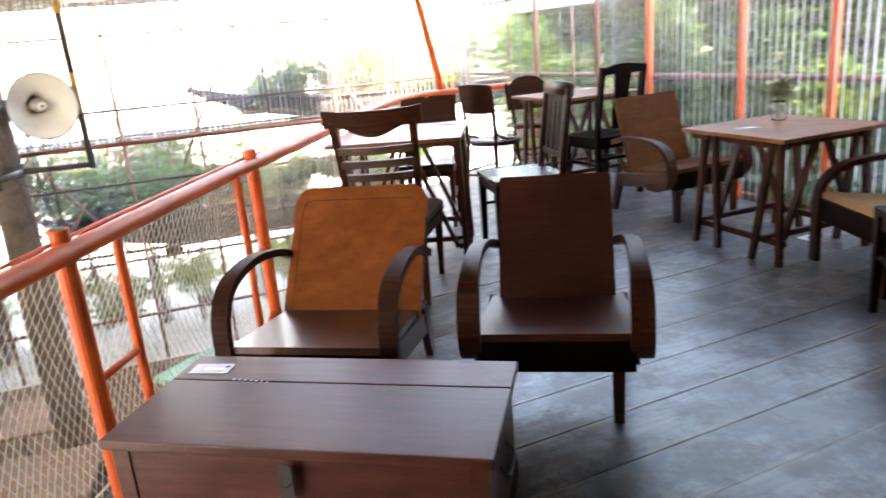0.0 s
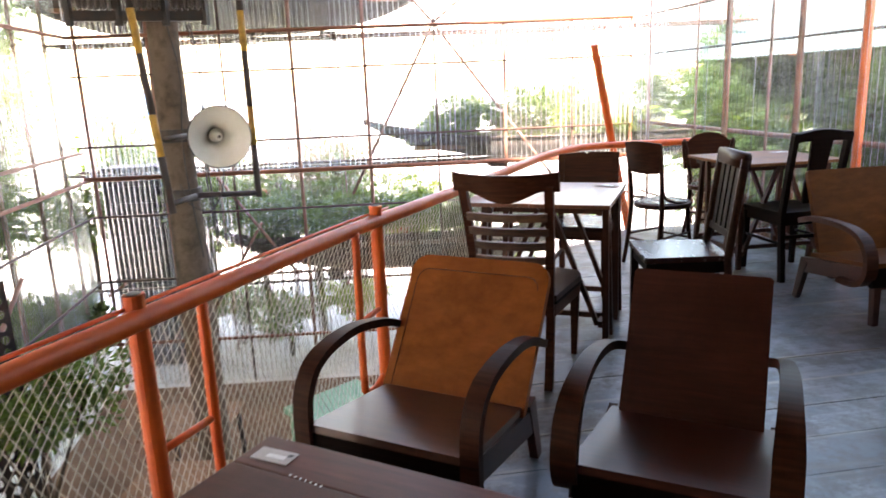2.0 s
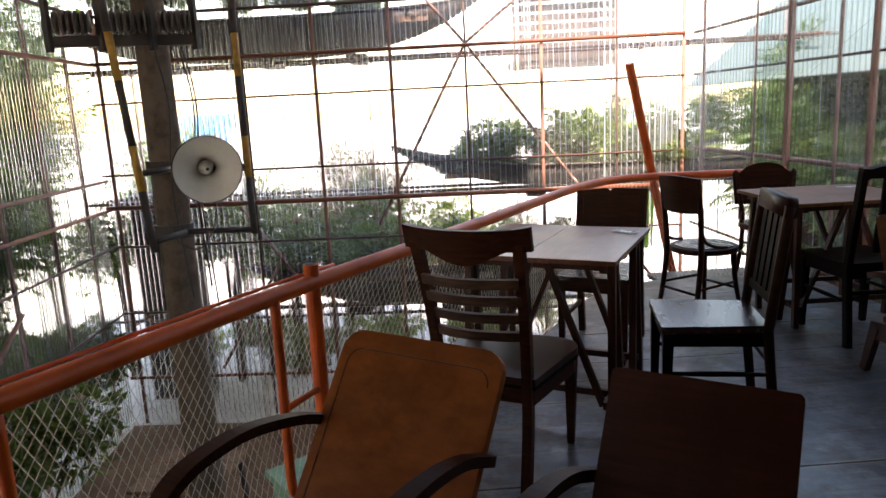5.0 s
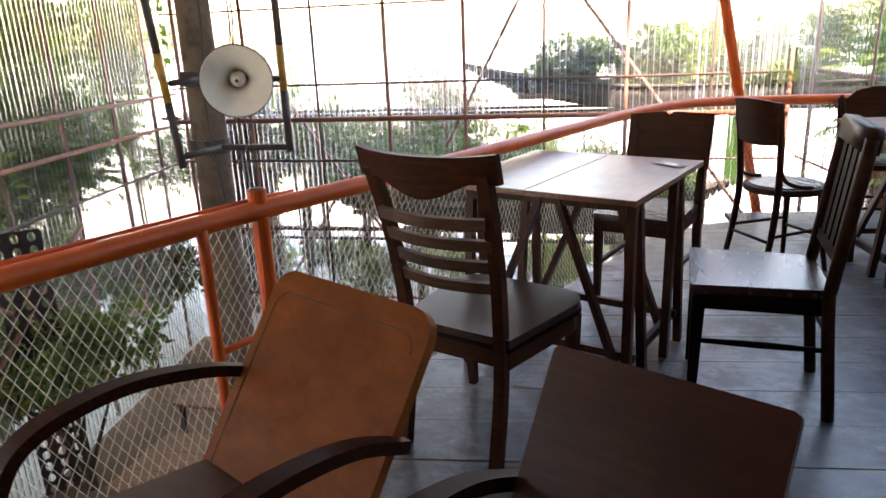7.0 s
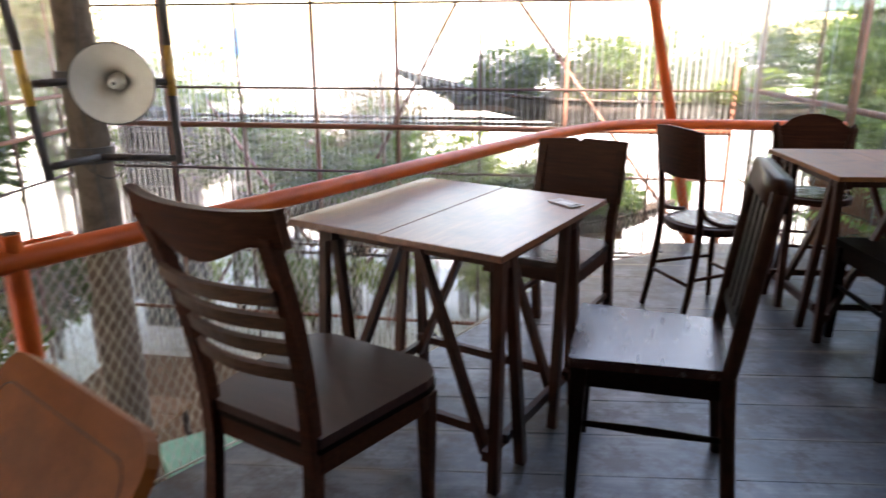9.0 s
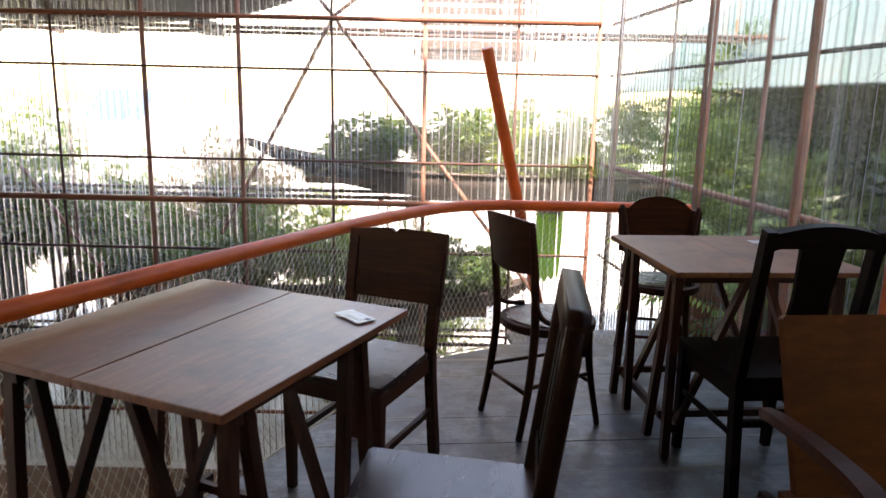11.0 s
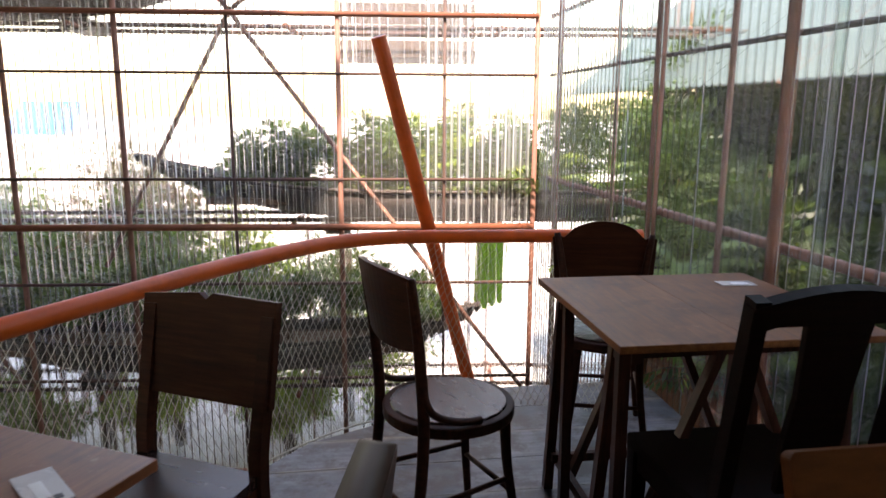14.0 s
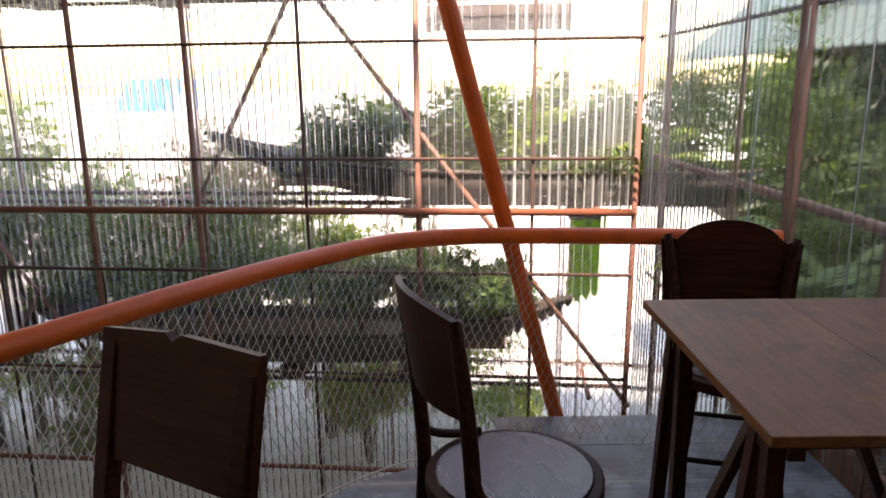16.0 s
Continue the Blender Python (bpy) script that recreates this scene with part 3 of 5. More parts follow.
part("handrail", tube(RAIL, 0.030, 14), M["orange"], railing, smooth=True)
part("upper_cable", tube([p + Vector((-0.035, 0, 0.028)) for p in RAIL[:37]], 0.006, 6), M["orange"], railing, "thin orange rod beside the handrail", smooth=True)


def rail_post(x, y, mate):
    p = part("post", tube([(x, y, -0.14), (x, y, 0.865)], 0.028, 14, caps=True), M["orange"], railing)
    # Dark disc on the closed end imitates the shade inside an open tube.
    part("post_hollow_disc", tube([(x, y, 0.8665), (x, y, 0.868)], 0.021, 14), M["iron"], p, "dark disc standing for the shaded hollow of the tube end")
    loop = [(x + 0.01, y + mate, 0.79), (x + 0.005, y + mate, 0.3), (x + 0.005, y + mate, 0.14), (x, y + mate * 0.9, 0.075), (x, y + mate * 0.5, 0.05), (x, y + mate * 0.1, 0.075)]
    part("inner_post", tube(smooth_line(loop, 6), 0.017, 10), M["orange"], railing, smooth=True)
    part("rung", tube([(x, y, 0.40), (x + 0.005, y + mate, 0.40)], 0.012, 8), M["orange"], railing, smooth=True)


for x, y, mate in ((-0.507, 1.6, 0.2), (-0.507, 2.9, -0.2), (-0.507, 4.28, 0.24), (-0.468, 5.645, -0.22)):
    rail_post(x, y, mate)
lean = thing("leaning_pole", Matrix(), "tall orange tube leaning beyond the railing", "pole")
part("tube", tube([(0.535, 10.28, LOW), (-0.064, 9.15, 1.655)], 0.033, 14), M["orange"], lean)

# net: two crossing families of thin cords from the handrail to the floor edge
foot = [(x - 0.02, y, -0.02) for x, y in DECK_EDGE]
top_l, low_l = [Vector(p) for p in RAIL], smooth_line(foot, 8)


def resample(line, n):
    acc = [0.0]
    for a, b in zip(line, line[1:]):
        acc.append(acc[-1] + (b - a).length)
    out, k = [], 0
    for i in range(n + 1):
        d = acc[-1] * i / n
        while k < len(line) - 2 and acc[k + 1] < d:
            k += 1
        f = (d - acc[k]) / max(acc[k + 1] - acc[k], 1e-9)
        out.append(line[k].lerp(line[k + 1], min(max(f, 0), 1)))
    return out


N_NET = 230
row_t = resample([p for p in top_l if p.y > 2.3], N_NET)
row_b = resample([p for p in low_l if p.y > 2.3], N_NET)


def net_at(u, v):
    u = min(max(u, 0), N_NET)
    k = min(int(u), N_NET - 1)
    f = u - k
    p = row_b[k].lerp(row_b[k + 1], f).lerp(row_t[k].lerp(row_t[k + 1], f), v)
    sway = 0.02 * math.sin(u * 0.11) * math.sin(v * math.pi) + 0.006 * noise.noise((u * 0.3, v * 5, 1))
    return p + Vector((-0.05 * math.sin(v * math.pi) + sway, 0, -0.012 * math.sin(u * 0.35) * v))


ROWS_V, SKEW, R_CORD, BAYS = 16, 13.0, 0.0013, 5
net = thing("safety_net", Matrix(), "pale diamond-mesh cord net stretched below the handrail", "net")
for bay in range(BAYS):
    lo_u, hi_u = N_NET * bay / BAYS, N_NET * (bay + 1) / BAYS
    verts, faces = [], []
    for fam in (1, -1):
        for k in range(int(lo_u - SKEW), int(hi_u + SKEW) + 1):
            base = None
            for i in range(ROWS_V + 1):
                v = i / ROWS_V
                u = k + fam * SKEW * (v - 0.5)
                if u < lo_u - 0.45 or u > hi_u + 0.45 or u < 0 or u > N_NET:
                    base = None
                    continue
                p = net_at(u, v)
                start = len(verts)
                for a in (0, 2.094, 4.189):
                    verts.append((p.x + R_CORD * math.cos(a), p.y + R_CORD * math.sin(a), p.z))
                if base is not None:
                    for j in range(3):
                        faces.append((base + j, base + (j + 1) % 3, start + (j + 1) % 3, start + j))
                base = start
    mesh = bpy.data.meshes.new("net_panel")
    mesh.from_pydata(verts, [], faces)
    mesh_object("net_panel", mesh, M["cord"], net)
part("hem_cord", tube([p + Vector((-0.02, 0, 0)) for p in row_b], 0.004, 5), M["cord"], net, smooth=True)

# ---- furniture ----


def lounge_chair(m, label, w, arm_w, back_mat, rounded, group="lounge chairs by the chest", seat_mat="lounge_dark", arm_low=True, back_h=0.0, drop=0.0, recline=0.53, reach=1.0, arm_x=0.055, arm_back=0.475):
    """Low wooden lounge chair with bent arms; its front looks along local +y."""
    c = thing("lounge_chair", m, label, "armchair", group)
    # reclined back panel
    foot_p, top_p = Vector((0, -0.20, 0.27 - drop)), Vector((0, -recline, 0.69 + back_h))
    ln = (top_p - foot_p).length
    tilt = math.atan2(foot_p.y - top_p.y, top_p.z - foot_p.z)
    bm_m = Matrix.Translation(foot_p) @ Matrix.Rotation(tilt, 4, "X")
    pts = rounded_rect(w, ln, 0.07 if rounded else 0.015, corners=(0, 0, 1, 1))
    back = part("backrest", outline(pts, 0.028, bm_m), M[back_mat], c, bevel=0.006)
    if rounded:
        for sgn in (1, -1):
            rim = rounded_rect(w - 0.07, ln - 0.06, 0.05, 0, 0.0, corners=(0, 0, 1, 1))
            line = [bm_m @ Vector((x, sgn * 0.0145, z)) for x, z in rim[1:]]
            part("edge_bead", tube(line, 0.0016, 5), M["lounge_dark"], back, "fine dark bead near the rim")
    front = 0.36 * reach
    seat = outline([(-w / 2 - 0.03 + 0.055 - arm_x, -0.24), (w / 2 + 0.03 - 0.055 + arm_x, -0.24), (w / 2 + arm_x - 0.01, front), (-w / 2 - arm_x + 0.01, front)], 0.026, Matrix.Translation((0, 0, 0.315 - drop)) @ Matrix.Rotation(radians(90 + 6), 4, "X") @ Matrix.Scale(-1, 4, (0, 0, 1)))
    part("seat", seat, M[seat_mat], c, bevel=0.006)
    # Black wood here puts the shadow under the seat edge into the colour.
    part("front_apron", box(w + 2 * arm_x - 0.04, 0.03, 0.11, Matrix.Translation((0, front - 0.015, 0.275 - drop))), M["black_wood"], c, bevel=0.004)
    for sx in (-1, 1):
        x = sx * (w / 2 + arm_x - 0.02)
        part("side_rail", beam((x, front - 0.02, 0.285 - drop), (x, -0.30, 0.22 - drop), 0.024, 0.09, side=(1, 0, 0)), M["lounge_dark"], c, bevel=0.004)
        part("rear_leg", beam((x, -0.27, 0.25), (x, -0.34, 0.0), 0.032, 0.06, d1=0.04), M["lounge_dark"], c, bevel=0.004)
        xa = sx * (w / 2 + arm_x)
        line = [(sx * (w / 2 + 0.01), -0.38, arm_back), (xa - sx * 0.01, -0.24, (arm_back + 0.525) / 2 + 0.012), (xa, -0.06, 0.525), (xa, 0.14 * reach, 0.515), (xa, 0.27 * reach, 0.480), (xa, 0.34 * reach, 0.415), (xa, 0.362 * reach, 0.345)]
        if arm_low:
            part("front_leg", beam((sx * (w / 2 - 0.02), front - 0.04, 0.24), (sx * (w / 2 - 0.02), front - 0.03, 0.0), 0.042, 0.042, w1=0.034, d1=0.034), M["lounge_dark"], c, bevel=0.004)
            line += [(xa, 0.35 * reach, 0.285), (xa, 0.295 * reach, 0.238), (xa, 0.20 * reach, 0.222), (xa, 0.08 * reach, 0.225)]
        else:
            line += [(xa, 0.365 * reach, 0.2), (xa, 0.36 * reach, 0.0)]
        pts = smooth_line(line, 5)
        n = len(pts)
        ws = [0.035 + (arm_w - 0.035) * min(1.0, k / (n * 0.45)) for k in range(n)]
        part("armrest", strip(pts, ws, 0.03), M["dark_wood"], c, "dark bent wood armrest", bevel=0.010, smooth=False)
    return c


def seat_board(c, w0, w1, d0, d1, z, t, mat, r=0.05, label=""):
    """Seat with rounded front; w0 rear width, w1 front width."""
    pts = [(-w0 / 2, d0), (w0 / 2, d0)]
    for k in range(6):
        a = radians(90 * k / 5)
        pts.append((w1 / 2 - r + r * math.cos(a), d1 - r + r * math.sin(a)))
    for k in range(6):
        a = radians(90 + 90 * k / 5)
        pts.append((-w1 / 2 + r + r * math.cos(a), d1 - r + r * math.sin(a)))
    bm = bmesh.new()
    lo = [bm.verts.new((x, y, z - t)) for x, y in pts]
    hi = [bm.verts.new((x, y, z)) for x, y in pts]
    bm.faces.new(lo[::-1])
    bm.faces.new(hi)
    for k in range(len(pts)):
        j = (k + 1) % len(pts)
        bm.faces.new((lo[k], lo[j], hi[j], hi[k]))
    return part("seat", bm, M[mat], c, label, bevel=0.006)


def ladder_chair(m, label):
    c = thing("dining_chair", m, label, "chair", "dining chairs")
    seat_board(c, 0.40, 0.50, -0.20, 0.275, 0.438, 0.026, "ladder_seat", 0.11, "dished polished wooden seat")
    seat_board(c, 0.40, 0.505, -0.20, 0.28, 0.409, 0.012, "black_wood", 0.11).name = "seat_bead"
    seat_board(c, 0.385, 0.48, -0.19, 0.262, 0.397, 0.06, "dark_wood", 0.10).name = "seat_frame"
    for sx in (-1, 1):
        x = sx * 0.172
        line = smooth_line([(x, -0.245, 0.0), (x, -0.205, 0.25), (x, -0.20, 0.46), (sx * 0.180, -0.232, 0.70), (sx * 0.190, -0.302, 0.945)], 5)
        part("stile", strip(line, 0.036, 0.034), M["dark_wood"], c, bevel=0.005)
        part("leg", beam((sx * 0.212, 0.215, 0.375), (sx * 0.205, 0.23, 0.0), 0.044, 0.044, w1=0.027, d1=0.027), M["dark_wood"], c, bevel=0.004)
    bm = bmesh.new()
    cols, layers = 24, []
    for face in (0.0, 0.026):
        lines = []
        for up in (0, 1):
            line = []
            for i in range(cols + 1):
                f = -1 + 2 * i / cols
                low_z = 0.918 - 0.052 * max(0.0, math.cos(f * math.pi / 1.35)) ** 1.3
                z = 0.990 + 0.012 * abs(f) ** 3 if up else low_z
                y = -0.268 - 0.245 * (z - 0.90) - 0.042 * math.cos(f * math.pi / 2) - face
                line.append(bm.verts.new((0.232 * f, y, z)))
            lines.append(line)
        layers.append(lines)
    for i in range(cols):
        for a_, b_ in ((layers[0][0], layers[0][1]), (layers[0][1], layers[1][1]), (layers[1][1], layers[1][0]), (layers[1][0], layers[0][0])):
            bm.faces.new((a_[i], a_[i + 1], b_[i + 1], b_[i]))
    for i in (0, cols):
        bm.faces.new((layers[0][0][i], layers[0][1][i], layers[1][1][i], layers[1][0][i]))
    part("crest_rail", bm, M["dark_wood"], c, "dark curved crest rail with a scooped lower edge", bevel=0.005)
    for k in range(4):
        z = 0.60 + 0.068 * k
        y = -0.212 - 0.012 * k - 0.004 * k * k
        line = [(-0.178 + 0.356 * i / 8, y - 0.036 * math.sin(math.pi * i / 8), z) for i in range(9)]
        part("slat", strip(line, 0.036, 0.014, side=(0, -0.25, 1)), M["slat_wood"], c, "curved worn wooden slat", bevel=0.003)
    return c


def panel_chair(m, label):
    c = thing("dining_chair", m, label, "chair", "dining chairs")
    seat_board(c, 0.37, 0.40, -0.20, 0.22, 0.455, 0.028, "seat_wood", 0.02)
    for n, b in (("front_rail", box(0.34, 0.022, 0.06, Matrix.Translation((0, 0.19, 0.395)))), ("back_rail", box(0.33, 0.022, 0.06, Matrix.Translation((0, -0.185, 0.395))))):
        part(n, b, M["dark_wood"], c, bevel=0.003)
    for sx in (-1, 1):
        part("side_rail", beam((sx * 0.175, 0.19, 0.395), (sx * 0.17, -0.185, 0.395), 0.022, 0.06), M["dark_wood"], c, bevel=0.003)
        part("stile", strip(smooth_line([(sx * 0.178, -0.25, 0), (sx * 0.178, -0.20, 0.42), (sx * 0.18, -0.235, 0.66), (sx * 0.182, -0.275, 0.84)], 4), 0.036, 0.036), M["dark_wood"], c, bevel=0.004)
        part("leg", beam((sx * 0.175, 0.19, 0.43), (sx * 0.175, 0.19, 0), 0.038, 0.038, w1=0.027, d1=0.027), M["dark_wood"], c, bevel=0.003)
        part("side_stretcher", beam((sx * 0.175, 0.19, 0.20), (sx * 0.176, -0.225, 0.20), 0.018, 0.022), M["dark_wood"], c)
    pts = [(-0.205, 0.0), (0.205, 0.0), (0.207, 0.255), (0.03, 0.272), (0.008, 0.256), (-0.012, 0.273), (-0.207, 0.268)]
    part("backrest", outline(pts, 0.022, Matrix.Translation((0, -0.228, 0.615)) @ Matrix.Rotation(radians(11), 4, "X")), M["dark_wood"], c, "solid board backrest with a nick in its top edge", bevel=0.005)
    return c


def bentwood_chair(m, label, arched=False):
    c = thing("bentwood_chair", m, label, "chair", "dining chairs")
    bm = bmesh.new()
    bmesh.ops.create_cone(bm, cap_ends=True, segments=36, radius1=0.205, radius2=0.205, depth=0.035, matrix=Matrix.Translation((0, 0, 0.447)))
    seat = part("seat", bm, M["dark_wood"], c, bevel=0.006)
    bm = bmesh.new()
    bmesh.ops.create_cone(bm, cap_ends=True, segments=36, radius1=0.182, radius2=0.178, depth=0.006, matrix=Matrix.Translation((0, 0, 0.468)))
    part("seat_panel", bm, M["seat_wood"], seat, "glossy round ply seat panel")
    wide = 0.02 if arched else 0.0
    for sx in (-1, 1):
        line = smooth_line([(sx * (0.16 + wide), -0.225, 0), (sx * 0.155, -0.185, 0.22), (sx * 0.15, -0.165, 0.45), (sx * (0.155 + wide), -0.18, 0.68), (sx * (0.162 + 2 * wide), -0.21, 0.83 if arched else 0.905)], 5)
        part("stile", tube(line, [0.014 + 0.004 * math.sin(math.pi * k / (len(line) - 1)) for k in range(len(line))], 10), M["dark_wood"], c, smooth=True)
        line = smooth_line([(sx * 0.12, 0.13, 0.43), (sx * 0.13, 0.14, 0.25), (sx * 0.16, 0.175, 0)], 5)
        part("leg", tube(line, [0.018 - 0.005 * k / (len(line) - 1) for k in range(len(line))], 10), M["dark_wood"], c, smooth=True)
        part("bracket", tube(smooth_line([(sx * 0.158, -0.178, 0.60), (sx * 0.17, -0.15, 0.52), (sx * 0.185, -0.08, 0.485), (sx * 0.19, 0.0, 0.475)], 4), 0.011, 8), M["dark_wood"], c, smooth=True)
        part("side_stretcher", tube([(sx * 0.155, -0.185, 0.22), (sx * 0.132, 0.143, 0.23)], 0.009, 8), M["dark_wood"], c, smooth=True)
    for y, x in ((-0.19, 0.155), (0.145, 0.134)):
        part("cross_stretcher", tube([(-x, y, 0.19), (x, y, 0.19)], 0.009, 8), M["dark_wood"], c, smooth=True)
    if arched:
        top = [(-0.205, 0.0), (0.205, 0.0), (0.222, 0.235), (0.20, 0.252), (0.172, 0.236)]
        top += [(0.155 - 0.31 * i / 12, 0.252 + 0.058 * math.sin(math.pi * i / 12) ** 0.6) for i in range(13)]
        top += [(-0.172, 0.236), (-0.20, 0.252), (-0.222, 0.235)]
        part("backrest", outline(top, 0.02, Matrix.Translation((0, -0.19, 0.575)) @ Matrix.Rotation(radians(7), 4, "X")), M["dark_wood"], c, "solid shaped backrest with an arched top", bevel=0.004)
        return c
    bm = bmesh.new()
    cols = 12
    grid = []
    for t_ in (0.0, 0.016):
        rows_ = []
        for j in range(2):
            r_ = []
            for i in range(cols + 1):
                f = i / cols
                x = -0.172 + 0.344 * f
                bow = -0.03 * math.sin(math.pi * f)
                z = 0.70 + 0.21 * j + (0.012 * math.sin(math.pi * f) if j else -0.012 * math.sin(math.pi * f))
                r_.append(bm.verts.new((x, -0.172 - 0.034 * j + bow - t_, z)))
            rows_.append(r_)
        grid.append(rows_)
    for i in range(cols):
        bm.faces.new((grid[0][0][i], grid[0][0][i + 1], grid[0][1][i + 1], grid[0][1][i]))
        bm.faces.new((grid[1][0][i], grid[1][1][i], grid[1][1][i + 1], grid[1][0][i + 1]))
        bm.faces.new((grid[0][1][i], grid[0][1][i + 1], grid[1][1][i + 1], grid[1][1][i]))
        bm.faces.new((grid[0][0][i], grid[1][0][i], grid[1][0][i + 1], grid[0][0][i + 1]))
    for i in (0, cols):
        bm.faces.new((grid[0][0][i], grid[0][1][i], grid[1][1][i], grid[1][0][i]))
    part("backrest", bm, M["dark_wood"], c, "curved ply back panel", bevel=0.003)
    return c


def plain_chair(m, label, style):
    """Square wooden chair; style: 'slats' upright slats, 'splat' an arched top with one wide splat."""
    c = thing("dining_chair", m, label, "chair", "dining chairs")
    H = {"slats": 0.965, "splat": 0.985}[style]
    mat = "black_wood"
    seat_board(c, 0.38, 0.43, -0.20, 0.23, 0.462, 0.03, "seat_wood" if style == "slats" else mat, 0.015)
    part("front_rail", box(0.37, 0.022, 0.06, Matrix.Translation((0, 0.20, 0.402))), M[mat], c, bevel=0.003)
    part("back_rail", box(0.34, 0.022, 0.06, Matrix.Translation((0, -0.18, 0.402))), M[mat], c, bevel=0.003)
    rake = {"slats": 0.255, "splat": 0.28}[style]
    for sx in (-1, 1):
        x = sx * 0.185
        if style == "slats":
            line = smooth_line([(x, -0.235, 0), (x, -0.195, 0.40), (x, -0.20, 0.50), (x, -rake, H - 0.02)], 5)
            part("stile", tube(line, 0.021, 14), M["polished_dark"], c, "rounded polished back post", smooth=True)
        else:
            part("stile", strip(smooth_line([(x, -0.235, 0), (x, -0.195, 0.40), (x, -0.20, 0.50), (x, -rake, H)], 5), 0.034, 0.04), M[mat], c, bevel=0.004)
        part("leg", beam((sx * 0.19, 0.20, 0.43), (sx * 0.19, 0.205, 0), 0.044, 0.044, w1=0.03, d1=0.03), M[mat], c, bevel=0.004)
        part("side_rail", beam((sx * 0.188, 0.20, 0.402), (sx * 0.18, -0.18, 0.402), 0.022, 0.06), M[mat], c, bevel=0.003)
        part("side_stretcher", tube(smooth_line([(sx * 0.19, 0.20, 0.25), (sx * 0.19, 0.0, 0.252), (sx * 0.185, -0.21, 0.25)], 3), [0.009, 0.010, 0.012, 0.013, 0.012, 0.010, 0.009], 8), M[mat], c, smooth=True)
    part("cross_stretcher", beam((-0.185, -0.21, 0.30), (0.185, -0.21, 0.30), 0.022, 0.022, side=(0, 1, 0)), M[mat], c)
    tilt = math.atan2(rake - 0.20, H - 0.5)
    bk = Matrix.Translation((0, -0.205, 0.5)) @ Matrix.Rotation(tilt, 4, "X")
    ln = (H - 0.5) / math.cos(tilt)
    if style == "slats":
        part("crest_rail", outline(rounded_rect(0.40, 0.08, 0.036, 0, ln - 0.065, (0, 0, 1, 1)), 0.042, bk), M["polished_dark"], c, "worn rounded crest rail", bevel=0.019, smooth=True)
        part("lower_rail", outline(rounded_rect(0.34, 0.035, 0.005, 0, 0.04, (0, 0, 0, 0)), 0.022, bk), M[mat], c)
        for k in range(4):
            part("slat", outline(rounded_rect(0.05, ln - 0.12, 0.004, -0.114 + 0.076 * k, 0.068, (0, 0, 0, 0)), 0.014, bk), M[mat], c)
    else:
        arch = [(-0.205, ln - 0.075), (-0.15, ln - 0.055), (0.15, ln - 0.055), (0.205, ln - 0.075)] + [(0.205 - 0.41 * i / 10, ln - 0.015 + 0.035 * math.sin(math.pi * i / 10)) for i in range(11)]
        part("crest_rail", outline(arch, 0.034, bk), M[mat], c, bevel=0.005)
        sp = [(-0.06, 0.02), (0.06, 0.02), (0.07, 0.16), (0.062, 0.26), (0.075, ln - 0.052), (-0.075, ln - 0.052), (-0.062, 0.26), (-0.07, 0.16)]
        part("splat", outline(sp, 0.016, bk), M[mat], c, bevel=0.003)
    return c


def trestle_table(m, label, w, d, h, top="table_top", mirror=False):
    """Board table on a folding trestle: two end frames of paired legs, joined by low rails and leaning braces."""
    c = thing("trestle_table", m, label, "table", "trestle tables")
    cut = 0.47
    x = -w / 2
    for k, share in enumerate((cut, 1 - cut)):
        part("top_board", box_at(x, x + w * share - 0.0015, -d / 2, d / 2, h - 0.022, h - 0.001 * k), M[top], c, bevel=0.003)
        x += w * share
    zt = h - 0.024
    y0 = -d / 2
    frames = (-(w / 2 - 0.105), w / 2 - 0.015)
    if mirror:
        frames = (-(w / 2 - 0.015), w / 2 - 0.105)
    mid = (frames[0] + frames[1]) / 2
    wood_mat = M["trestle"]
    for xf in frames:
        sx = 1 if xf > mid else -1
        xt = xf - sx * 0.012
        part("top_rail", beam((xt - sx * 0.03, y0 + 0.02, zt - 0.017), (xt - sx * 0.03, y0 + 0.70, zt - 0.017), 0.03, 0.034), wood_mat, c, bevel=0.003)
        for yf, yt in ((0.005, 0.045), (0.19, 0.095), (0.44, 0.50), (0.625, 0.57)):
            part("leg", beam((xt, y0 + yt, zt - 0.002), (xf, y0 + yf, 0.0), 0.03, 0.032, side=(0, 1, 0)), wood_mat, c, bevel=0.003)
        part("foot_rail", beam((xf - sx * 0.03, y0 + 0.0, 0.115), (xf - sx * 0.03, y0 + 0.66, 0.115), 0.022, 0.034), wood_mat, c, bevel=0.003)
        for yb, off in ((0.065, 0.0), (0.54, 0.02)):
            part("leaning_brace", beam((mid + sx * 0.035, y0 + yb + off, zt - 0.01), (xf - sx * 0.05, y0 + yb - 0.02, 0.10), 0.034, 0.024, side=(0, 1, 0)), wood_mat, c, bevel=0.003)
    for yb in (0.10, 0.585):
        part("cross_rail", beam((frames[0], y0 + yb, 0.135), (frames[1], y0 + yb, 0.135), 0.03, 0.022, side=(0, 0, 1)), wood_mat, c, bevel=0.003)
        part("head_rail", beam((frames[0], y0 + yb - 0.03, zt - 0.017), (frames[1], y0 + yb - 0.03, zt - 0.017), 0.03, 0.026, side=(0, 0, 1)), wood_mat, c, bevel=0.003)
    return c


